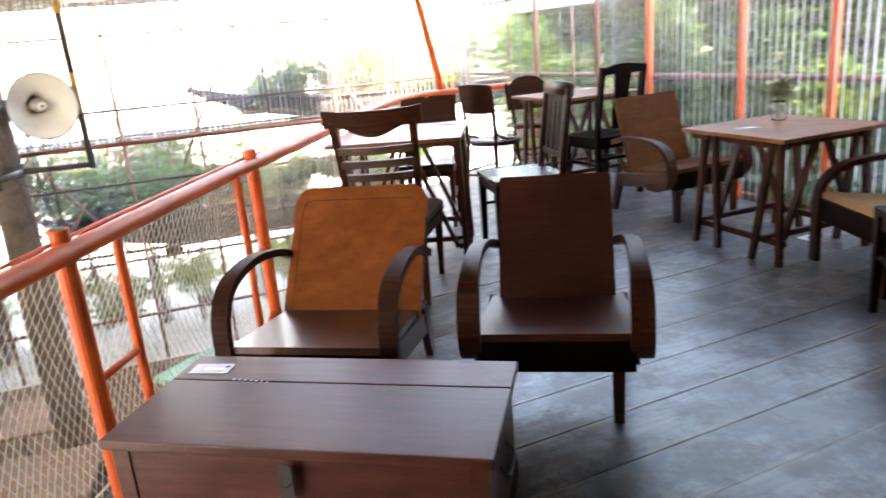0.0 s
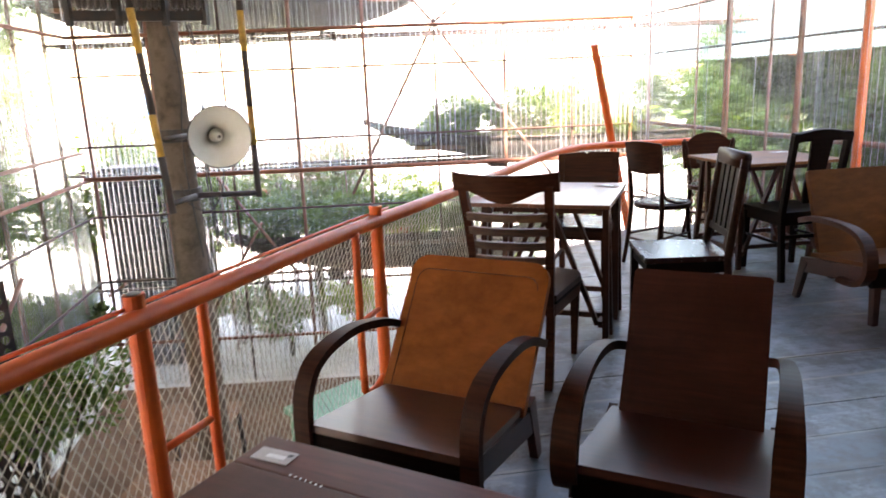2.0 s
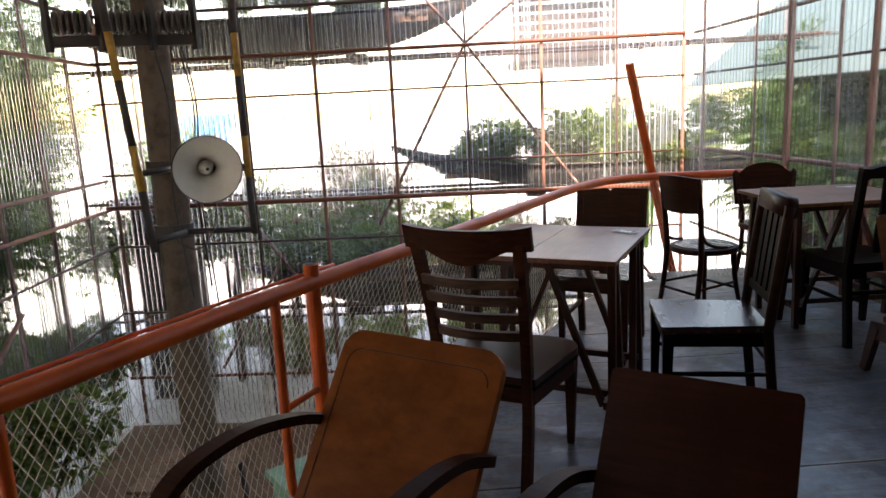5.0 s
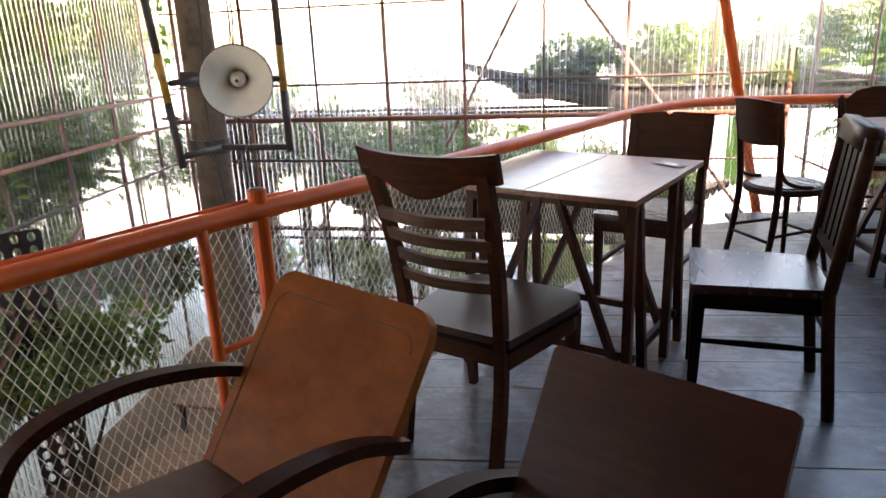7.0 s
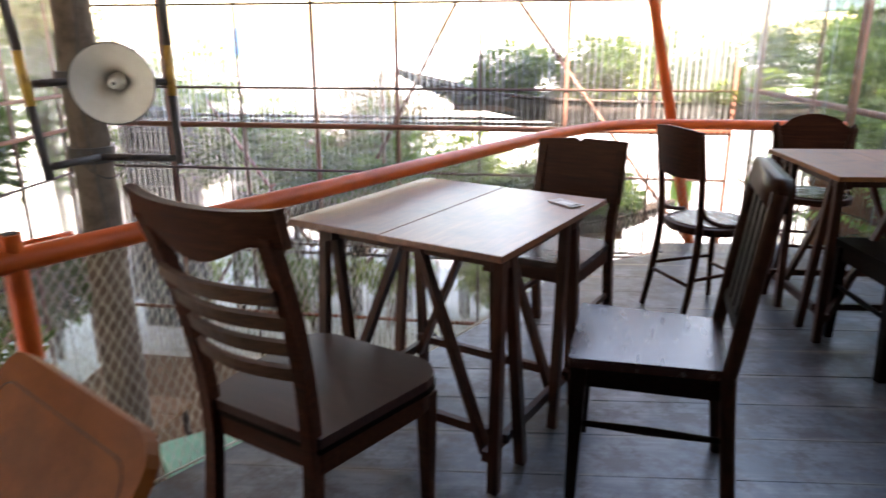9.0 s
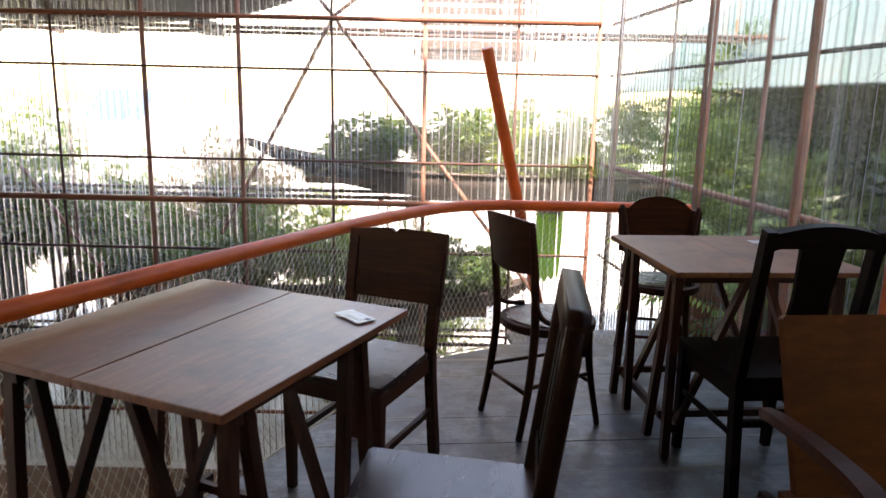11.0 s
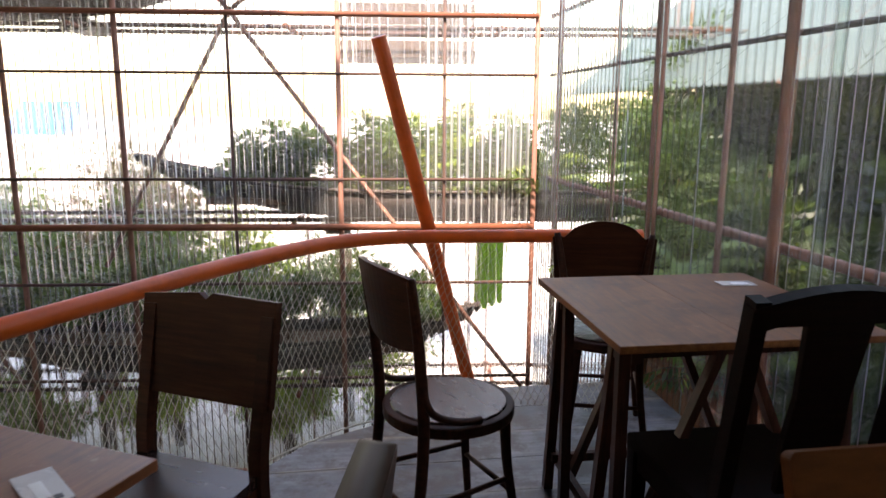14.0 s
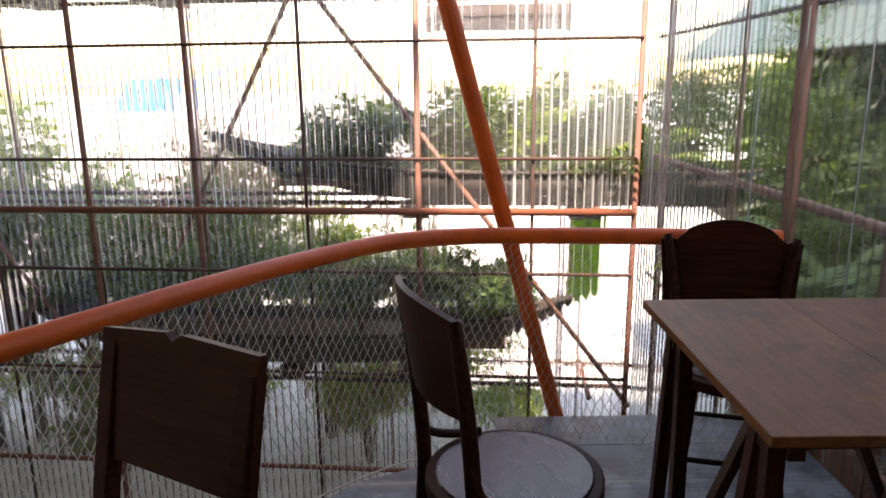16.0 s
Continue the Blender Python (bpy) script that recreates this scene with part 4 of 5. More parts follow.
def table_card(m, label, w=0.125, d=0.062, plain=False):
    c = thing("table_card", m, label, "card")
    part("sleeve", box(w, d, 0.0024, Matrix.Translation((0, 0, 0.0013))), M["paper" if plain else "plastic"], c)
    part("stripe", box(w * 0.5, d * 0.3, 0.0008, Matrix.Translation((0.01, -0.005, 0.0031))), M["ink" if plain else "paper"], c, "paler printed bar")
    part("emblem", box(w * 0.12, d * 0.2, 0.0008, Matrix.Translation((w * 0.38, 0.012, 0.0031))), M["ink"], c, "small dark printed square")
    return c


# chest used as a low table
chest = thing("wooden_chest", pose(0.174, 4.217, 0, 0, 0, -6.9), "reddish-brown plank chest used as a low table", "chest")
part("body", box_at(-0.49, 0.49, -0.225, 0.225, 0.0, 0.335), M["chest_wood"], chest, bevel=0.004)
part("lid_board", box_at(-0.51, 0.51, -0.247, 0.085, 0.336, 0.365), M["chest_wood"], chest, bevel=0.004)
part("lid_board", box_at(-0.51, 0.51, 0.089, 0.247, 0.336, 0.365), M["chest_wood"], chest, bevel=0.004)
part("plinth", box_at(-0.495, 0.495, -0.23, 0.23, 0.0, 0.05), M["dark_wood"], chest, bevel=0.003)
for sx in (-1, 1):
    part("corner_post", box_at(sx * 0.47 - 0.025, sx * 0.47 + 0.025, -0.2295, -0.20, 0.05, 0.335), M["chest_wood"], chest, bevel=0.003)
lock = part("hasp", outline(rounded_rect(0.035, 0.10, 0.012, 0, 0.225), 0.006, Matrix.Translation((0, -0.2505, 0))), M["iron"], chest, "small dull metal hasp", bevel=0.002)
part("staple", tube(smooth_line([(-0.01, -0.254, 0.275), (-0.01, -0.268, 0.275), (0.01, -0.268, 0.275), (0.01, -0.254, 0.275)], 3), 0.0025, 6), M["iron"], lock)
for sx in (-1, 1):
    part("end_handle", tube(smooth_line([(sx * 0.492, -0.06, 0.22), (sx * 0.512, -0.05, 0.19), (sx * 0.512, 0.05, 0.19), (sx * 0.492, 0.06, 0.22)], 4), 0.005, 6), M["iron"], chest, "dark bail handle", smooth=True)
table_card(pose(-0.22, 4.42, 0.3655, 0, 0, -4), "white card in a clear sleeve lying on the chest")
bits = bmesh.new()
for k in range(7):
    box(0.006, 0.004, 0.002, pose(-0.12 + 0.018 * k, 4.345 - 0.004 * k, 0.367, 0, 0, 40 * k), bits)
tagged(part("crumbs", bits, M["paper"]), "small pale crumbs scattered along the lid crack", "crumbs", kind="stuff")

lounge_chair(facing(0.013, 4.951, -0.11, -1), "low lounge chair with amber veneer back and dark bent arms", 0.582, 0.062, "lounge_amber", True, seat_mat="seat_gloss", arm_low=False, drop=0.055, reach=0.72, arm_x=0.012, arm_back=0.435)
lounge_chair(facing(0.85, 4.92, -0.08, -1), "low lounge chair of dark reddish-brown wood with looped arms", 0.445, 0.075, "lounge_dark", False, back_h=0.012, drop=0.025, recline=0.475, reach=0.74, arm_back=0.445)
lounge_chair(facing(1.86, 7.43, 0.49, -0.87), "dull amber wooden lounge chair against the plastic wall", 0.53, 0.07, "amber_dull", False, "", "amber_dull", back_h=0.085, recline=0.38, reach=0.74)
c5 = lounge_chair(facing(2.66, 5.98, -0.93, -0.1), "dark wooden armchair with a tan seat beside the vase table", 0.46, 0.06, "black_wood", False, "", "cloth", arm_low=False, back_h=0.05)

ladder_chair(facing(0.083, 6.072, -0.01, 1), "dark wooden ladder-back chair with a scooped crest rail")
panel_chair(facing(0.115, 7.52, 0.0, -1), "dark wooden chair with a solid board back")
bentwood_chair(facing(0.58, 8.30, 0.64, 0.77), "dark bentwood chair with a round glossy seat")
plain_chair(facing(0.765, 6.80, -0.957, -0.29), "black-brown chair with slatted back and worn shiny seat", "slats")
plain_chair(facing(1.42, 8.185, -0.49, 0.87), "black-brown chair with one wide splat and arched top", "splat")
bentwood_chair(facing(0.93, 9.21, 0.24, -0.97), "dark bentwood chair with a solid arch-topped back", True)

plain_chair(facing(2.39, 5.28, 0.1, 1), "black-brown chair with a wide splat beside the vase table", "splat")

trestle_table(pose(0.043, 6.848, 0, 0, 0, 0.6), "worn reddish board table on folding trestles", 0.785, 0.815, 0.748)
trestle_table(pose(1.267, 8.69, 0, 0, 0, 29.2), "worn brown board table on trestles against the plastic wall", 0.80, 0.77, 0.75, "table_brown", True)
trestle_table(pose(2.21, 6.62, 0, 0, 0, 27), "pale-topped board table on dark trestles by the wall", 0.74, 0.74, 0.66, "table_brown", True)
table_card(pose(0.335, 7.11, 0.7505, 0, 0, -25), "white card in a clear sleeve lying on the table")
table_card(pose(1.40, 9.01, 0.7505, 0, 0, 25), "white card in a clear sleeve lying on the table")
table_card(pose(2.02, 6.60, 0.6605, 0, 0, 20), "white card lying near the table edge")
table_card(pose(2.40, 6.62, 0.0005, 0, 0, 30), "white paper sheet lying on the floor below the table", 0.12, 0.07, True)

# jar with a small posy
jar = thing("glass_jar", pose(2.27, 6.83, 0.661), "small clear glass jar with a dark posy", "vase")
prof = [(0.036, 0.0), (0.042, 0.01), (0.042, 0.075), (0.033, 0.095), (0.035, 0.11)]
bm = bmesh.new()
rings = [[bm.verts.new((r * math.cos(2 * math.pi * k / 20), r * math.sin(2 * math.pi * k / 20), z)) for k in range(20)] for r, z in prof + [(r - 0.003, z + 0.003) for r, z in prof[::-1]]]
for a, b in zip(rings, rings[1:]):
    for k in range(20):
        bm.faces.new((a[k], a[(k + 1) % 20], b[(k + 1) % 20], b[k]))
bm.faces.new(rings[0][::-1])
bm.faces.new(rings[-1])
part("jar", bm, M["glass"], jar, smooth=True)

# ---- utility pole with horn loudspeaker ----
PX, PY = -3.06, 7.40
pole = thing("utility_pole", pose(PX, PY, LOW), "weathered grey-brown utility pole with crossarm and insulators", "pole")
bm = bmesh.new()
n = 16
secs = []
for k in range(25):
    f = k / 24
    z = 5.2 * f
    r = 0.145 - 0.04 * f
    secs.append([bm.verts.new((r * (1 + 0.03 * noise.noise((a, z * 2, 0))) * math.cos(2 * math.pi * a / n), r * (1 + 0.03 * noise.noise((a, z * 2, 5))) * math.sin(2 * math.pi * a / n), z)) for a in range(n)])
for a, b in zip(secs, secs[1:]):
    for k in range(n):
        bm.faces.new((a[k], a[(k + 1) % n], b[(k + 1) % n], b[k]))
bm.faces.new(secs[-1])
part("shaft", bm, M["pole"], pole, smooth=True)
ax = Vector((0.72, 0.69, 0))
zc = 2.0 - LOW
arm = part("crossarm", beam(tuple(-0.62 * ax + Vector((0.12, -0.12, zc - 0.05))), tuple(0.30 * ax + Vector((0.12, -0.12, zc - 0.05))), 0.07, 0.07, side=(0, 0, 1)), M["iron"], pole, bevel=0.005)
for s in (-0.62, -0.30, 0.02, 0.30):
    base = ax * s + Vector((0.14, -0.14, 0))
    part("upright_bar", beam((base.x, base.y, zc - 0.12), (base.x, base.y, zc + 0.62), 0.05, 0.03), M["iron"], pole, bevel=0.004)
for s in (-0.46, -0.12, 0.17):
    line, rad = [], []
    for k in range(17):
        d = -0.11 + 0.22 * k / 16
        p = ax * (s + d) + Vector((0.2, -0.2, zc + 0.06))
        line.append(p)
        rad.append(0.075 if k % 3 else 0.052)
    part("insulator", tube(line, rad, 14), M["ceramic"], pole, "ribbed brown insulator")
part("lower_arm", beam(tuple(ax * -0.62 + Vector((0.15, -0.15, zc + 0.5))), tuple(ax * 0.3 + Vector((0.15, -0.15, zc + 0.5))), 0.06, 0.05, side=(0, 0, 1)), M["iron"], pole, bevel=0.004)
for k, (o, sag) in enumerate(((0.13, 0.25), (0.16, 0.45), (-0.10, 0.3))):
    part("cable", tube(smooth_line([(0.13, o, zc - 0.1), (0.17, o + 0.03, zc - 0.5), (0.15, o - 0.01, zc - 1.1), (0.18, o + 0.02 * k, zc - 1.6 - sag)], 6), 0.006, 6), M["iron"], pole, "dark hanging cable", smooth=True)

frame_ob = thing("pipe_bracket", Matrix(), "black and yellow striped pipe bracket clamped to the pole", "bracket")
Lp, Rp = Vector((-2.79, 6.965, 0)), Vector((-2.52, 7.655, 0))


def striped_pipe(base, z0, z1, bend, slant=Vector((0, 0, 0))):
    z, k = z0, 0
    while z < z1:
        h = 0.42 if k % 2 == 0 else 0.30
        p0, p1 = [Vector((base.x, base.y, v)) + slant * (v - z0) for v in (z, min(z + h, z1))]
        part("pipe_band", tube([p0, p1], 0.026, 12), M["iron" if k % 2 == 0 else "yellow"], frame_ob, smooth=True)
        z += h
        k += 1
    if bend:
        b = Vector((base.x, base.y, z1))
        part("pipe_bend", tube(smooth_line([b, b + Vector((0.01, 0.01, 0.10)), b + Vector((0.07, 0.06, 0.24)), b + Vector((0.2, 0.18, 0.36)), b + Vector((0.4, 0.36, 0.42))], 5), 0.026, 12), M["iron"], frame_ob, smooth=True)


striped_pipe(Lp, 0.53, 2.9, False, Vector((-0.045, -0.06, 0)))
striped_pipe(Rp, 0.55, 2.15, True)
for z in (0.60, 1.07):
    mid = Vector((PX + 0.17, PY - 0.05, z))
    part("crossbar", tube([Lp + Vector((0, 0, z)), mid], 0.022, 10), M["iron"], frame_ob, smooth=True)
    part("crossbar", tube([mid, Rp + Vector((0, 0, z - 0.02))], 0.022, 10), M["iron"], frame_ob, smooth=True)
    part("clamp", tube([(PX, PY, z - 0.05), (PX, PY, z + 0.05)], 0.142, 18), M["iron"], frame_ob)

HORN = Vector((-2.556, 7.292, 1.06))
aim = Vector((0.72, -0.66, -0.03)).normalized()
horn_m = Matrix.Translation(HORN) @ aim.to_track_quat("Z", "Y").to_matrix().to_4x4()
horn = thing("horn_loudspeaker", horn_m, "off-white round horn loudspeaker fixed to the pole", "loudspeaker")


def lathe(prof, n=40, bm=None):
    bm = bm or bmesh.new()
    rings = [[bm.verts.new((r * math.cos(2 * math.pi * k / n), r * math.sin(2 * math.pi * k / n), z)) for k in range(n)] for r, z in prof]
    for a, b in zip(rings, rings[1:]):
        for k in range(n):
            bm.faces.new((a[k], a[(k + 1) % n], b[(k + 1) % n], b[k]))
    return bm


part("bell", lathe([(0.06, -0.20), (0.075, -0.15), (0.10, -0.10), (0.145, -0.05), (0.20, -0.01), (0.226, 0.012), (0.230, 0.018), (0.226, 0.022), (0.218, 0.016), (0.195, -0.004), (0.14, -0.042), (0.095, -0.092), (0.07, -0.145), (0.055, -0.19)]), M["horn"], horn, smooth=True)
part("rim", lathe([(0.229, 0.012), (0.235, 0.017), (0.229, 0.024), (0.225, 0.018), (0.229, 0.012)]), M["iron"], horn, "thin dark rim", smooth=True)
plug = part("centre_plug", lathe([(0.0005, -0.012), (0.024, -0.014), (0.030, -0.024), (0.028, -0.06), (0.055, -0.17)], 24), M["horn"], horn, "off-white centre plug", smooth=True)
part("bolt", lathe([(0.0005, -0.007), (0.010, -0.008), (0.012, -0.014)], 12), M["iron"], plug, smooth=True)
part("driver", lathe([(0.0005, -0.36), (0.06, -0.36), (0.066, -0.34), (0.066, -0.22), (0.055, -0.19)], 24), M["horn_centre"], horn, smooth=True)
part("lead", tube(smooth_line([(0.02, 0.06, -0.33), (0.05, -0.18, -0.30), (0.02, -0.42, -0.22), (-0.10, -0.58, -0.16), (-0.24, -0.52, -0.18), (-0.30, -0.36, -0.2)], 6), 0.005, 6), M["iron"], horn, "dark looping lead", smooth=True)

# ---- perforated steel plank by the west side ----
plank_ob = thing("perforated_plank", pose(-4.365, 6.50, LOW, 0, 0, 66.4), "dark perforated steel plank standing upright by the plastic wall", "plank")
CELL_W, CELL_H, ROWS_P = 0.115, 0.1075, 21
verts, faces = [], []
for r in range(ROWS_P):
    for c_ in range(3):
        x0, z0 = (c_ - 1.5) * CELL_W, r * CELL_H
        mx, mz = x0 + CELL_W / 2, z0 + CELL_H / 2
        rim = [(x0, z0), (mx, z0), (x0 + CELL_W, z0), (x0 + CELL_W, mz), (x0 + CELL_W, z0 + CELL_H), (mx, z0 + CELL_H), (x0, z0 + CELL_H), (x0, mz)]
        hole = [(mx + 0.030 * math.cos(radians(225 + 45 * i)), mz + 0.040 * math.sin(radians(225 + 45 * i))) for i in range(8)]
        n0 = len(verts)
        verts += [(x, -0.004, z) for x, z in rim] + [(x, -0.004, z) for x, z in hole] + [(x, 0.010, z) for x, z in hole]
        for i in range(8):
            k = (i + 1) % 8
            faces += [(n0 + i, n0 + k, n0 + 8 + k, n0 + 8 + i), (n0 + 8 + i, n0 + 8 + k, n0 + 16 + k, n0 + 16 + i)]
mesh = bpy.data.meshes.new("plate")
mesh.from_pydata(verts, [], faces)
bm = bmesh.new()
bm.from_mesh(mesh)
bmesh.ops.remove_doubles(bm, verts=bm.verts, dist=0.0005)
part("plate", bm, M["iron"], plank_ob)
for sx in (-1, 1):
    part("folded_edge", box_at(sx * 0.1765 - 0.004, sx * 0.1765 + 0.004, -0.005, 0.035, 0, ROWS_P * CELL_H), M["iron"], plank_ob)
# ---- lower level: tables, chairs and planters ----


def low_table(m, label):
    c = thing("low_table", m, label, "table", "tables on the lower level")
    for k in range(3):
        part("top_board", box_at(-0.37, 0.37, -0.36 + 0.24 * k, -0.36 + 0.24 * k + 0.236, 0.72, 0.75), M["crate"], c, bevel=0.003)
    for sx in (-1, 1):
        for sy in (-1, 1):
            part("leg", beam((sx * 0.31, sy * 0.3, 0.72), (sx * 0.34, sy * 0.33, 0), 0.035, 0.035), M["iron"], c)
        part("foot_rail", beam((sx * 0.33, -0.31, 0.16), (sx * 0.33, 0.31, 0.16), 0.025, 0.03), M["iron"], c)
    return c


low_a = low_table(pose(-2.78, 6.62, LOW, 0, 0, 20), "light brown board table on thin dark legs")
low_b = low_table(pose(-3.40, 7.55, LOW, 0, 0, 20), "light brown board table on thin dark legs")
low_c = low_table(pose(-2.2, 5.4, LOW, 0, 0, 15), "light brown board table on thin dark legs")


def low_bench(m):
    c = thing("bench", m, "black slatted bench between the lower tables", "bench", "benches on the lower level")
    for k in range(4):
        part("seat_slat", box_at(-0.5, 0.5, -0.17 + 0.09 * k, -0.10 + 0.09 * k, 0.43, 0.45), M["iron"], c)
    for sx in (-1, 1):
        for sy in (-1, 1):
            part("leg", beam((sx * 0.45, sy * 0.14, 0.43), (sx * 0.47, sy * 0.16, 0), 0.03, 0.03), M["iron"], c)
    return c


low_bench(pose(-3.05, 7.1, LOW, 0, 0, 20))
low_bench(pose(-2.5, 6.0, LOW, 0, 0, 18))
box_p = thing("planter_box", pose(-1.25, 6.9, LOW, 0, 0, -25), "pale green wooden box below the terrace edge", "box")
part("wall_panel", box_at(-0.55, 0.55, -0.3, 0.3, 0.0, 1.35), M["planter"], box_p, bevel=0.01)
part("rim", box_at(-0.58, 0.58, -0.33, 0.33, 1.35, 1.40), M["planter"], box_p, "paler top rim", bevel=0.008)

# ---- plants ----


def leaf_cloud(rng, blobs, count, size, aspect=0.42, droop=0.35, up=0.2):
    """Vertices and faces of loose leaves filling blobs (x, y, z, rx, ry, rz)."""
    w = np.array([b[3] * b[4] * b[5] for b in blobs]) ** 0.7
    pick = rng.choice(len(blobs), count, p=w / w.sum())
    b = np.array(blobs, float)[pick]
    d = rng.normal(size=(count, 3))
    d /= np.linalg.norm(d, axis=1)[:, None]
    rad = rng.uniform(0.25, 1.0, count) ** 0.5 * rng.uniform(0.75, 1.15, count)
    pos = b[:, :3] + d * b[:, 3:] * rad[:, None]
    axis = d + rng.normal(scale=0.6, size=(count, 3)) + np.array([0, 0, up - droop])
    axis /= np.linalg.norm(axis, axis=1)[:, None]
    sidev = np.cross(axis, rng.normal(size=(count, 3)))
    sidev /= np.linalg.norm(sidev, axis=1)[:, None]
    nrm = np.cross(axis, sidev)
    ln = size * rng.uniform(0.55, 1.3, count)[:, None]
    wd = ln * aspect
    tip = pos + axis * ln - nrm * ln * 0.12
    mid = pos + axis * ln * 0.45
    v = np.stack([pos, mid + sidev * wd * 0.5 + nrm * wd * 0.1, tip, mid - sidev * wd * 0.5 + nrm * wd * 0.1], 1).reshape(-1, 3)
    f = np.arange(count * 4).reshape(-1, 4)
    return v, f


def leaf_part(name, rng, blobs, count, size, material, parent, label="", **kw):
    v, f = leaf_cloud(rng, blobs, count, size, **kw)
    mesh = bpy.data.meshes.new(name)
    mesh.from_pydata(v.tolist(), [], f.tolist())
    return mesh_object(name, mesh, material, parent, label)


def shrub(seed, x, y, z, h, r, mat, label, leaf=0.09, count=1500, name="shrub", category="shrub", trunk=0.3, group="shrubs"):
    """A shrub or small tree: forked stems and a ragged crown."""
    rng = np.random.default_rng(seed)
    c = thing(name, pose(x, y, z), label, category, group)
    bm = bmesh.new()
    blobs = []
    stems = 5
    for k in range(stems):
        a = 2 * math.pi * (k + rng.uniform(0, 0.7)) / stems
        reach = r * rng.uniform(0.35, 0.85)
        top_z = h * rng.uniform(0.62, 0.95)
        tip = (reach * math.cos(a), reach * math.sin(a), top_z)
        midp = (reach * 0.35 * math.cos(a + 0.4), reach * 0.35 * math.sin(a + 0.4), h * (trunk + 0.15))
        line = smooth_line([(0.02 * math.cos(a), 0.02 * math.sin(a), 0), (0.04 * math.cos(a), 0.04 * math.sin(a), h * trunk * 0.7), midp, tip], 4)
        tube(line, [0.045 * h / 2.5 * (1 - 0.75 * i / (len(line) - 1)) for i in range(len(line))], 6, bm)
        for j in range(3):
            f = rng.uniform(0.12 if trunk < 0.1 else 0.55, 1.0)
            blobs.append((tip[0] * f + rng.normal(0, r * 0.15), tip[1] * f + rng.normal(0, r * 0.15), h * trunk + (top_z - h * trunk) * f, r * rng.uniform(0.28, 0.5), r * rng.uniform(0.28, 0.5), h * rng.uniform(0.09, 0.19)))
    part("stem", bm, M["bark"], c, smooth=True)
    leaf_part("crown", rng, blobs, int(count * 2.4), leaf * 1.12, M[mat], c)
    return c


def fronds(seed, x, y, z, n, ln, mat, label, name="fern", width=0.035):
    """Arching fronds, each a rib with paired leaflets."""
    rng = np.random.default_rng(seed)
    c = thing(name, pose(x, y, z), label, "plant", "leafy plants")
    V, F = [], []
    bm = bmesh.new()
    for k in range(n):
        a = rng.uniform(0, 2 * math.pi)
        el = rng.uniform(0.5, 1.3)
        L = ln * rng.uniform(0.7, 1.15)
        d = Vector((math.cos(a), math.sin(a), 0))
        pts = []
        for i in range(9):
            f = i / 8
            pts.append(d * (L * math.cos(el) * f * (1 + 0.3 * f)) + Vector((0, 0, L * math.sin(el) * f - L * 0.45 * f * f * f)))
        tube(pts, [0.006 * (1 - 0.8 * i / 8) for i in range(9)], 4, bm)
        sd = d.cross(Vector((0, 0, 1)))
        for i in range(2, 27):
            f = i / 27
            q = pts[min(int(f * 8), 7)].lerp(pts[min(int(f * 8), 7) + 1], f * 8 - min(int(f * 8), 7))
            for s in (-1, 1):
                e = q + sd * s * L * 0.24 * math.sin(math.pi * (0.15 + 0.8 * f)) + d * 0.05 * L + Vector((0, 0, -0.06 * L + rng.normal(0, 0.012)))
                m1 = q.lerp(e, 0.5)
                o = d * width * L * 0.45
                b0 = len(V)
                V += [tuple(q), tuple(m1 + o), tuple(e), tuple(m1 - o)]
                F.append((b0, b0 + 1, b0 + 2, b0 + 3))
    part("rib_cluster", bm, M["bark"], c)
    mesh = bpy.data.meshes.new("frond")
    mesh.from_pydata(V, [], F)
    mesh_object("frond", mesh, M[mat], c)
    return c


def place(s, off, z=LOW):
    p = CORNER + FAR * s + OUT_N * off
    return p.x, p.y, z


def place_e(s, off, z=LOW):
    p = CORNER + SIDE * s + OUT_E * off
    return p.x, p.y, z


# ---- boats turned into planters, on a scaffold outside the north wall ----


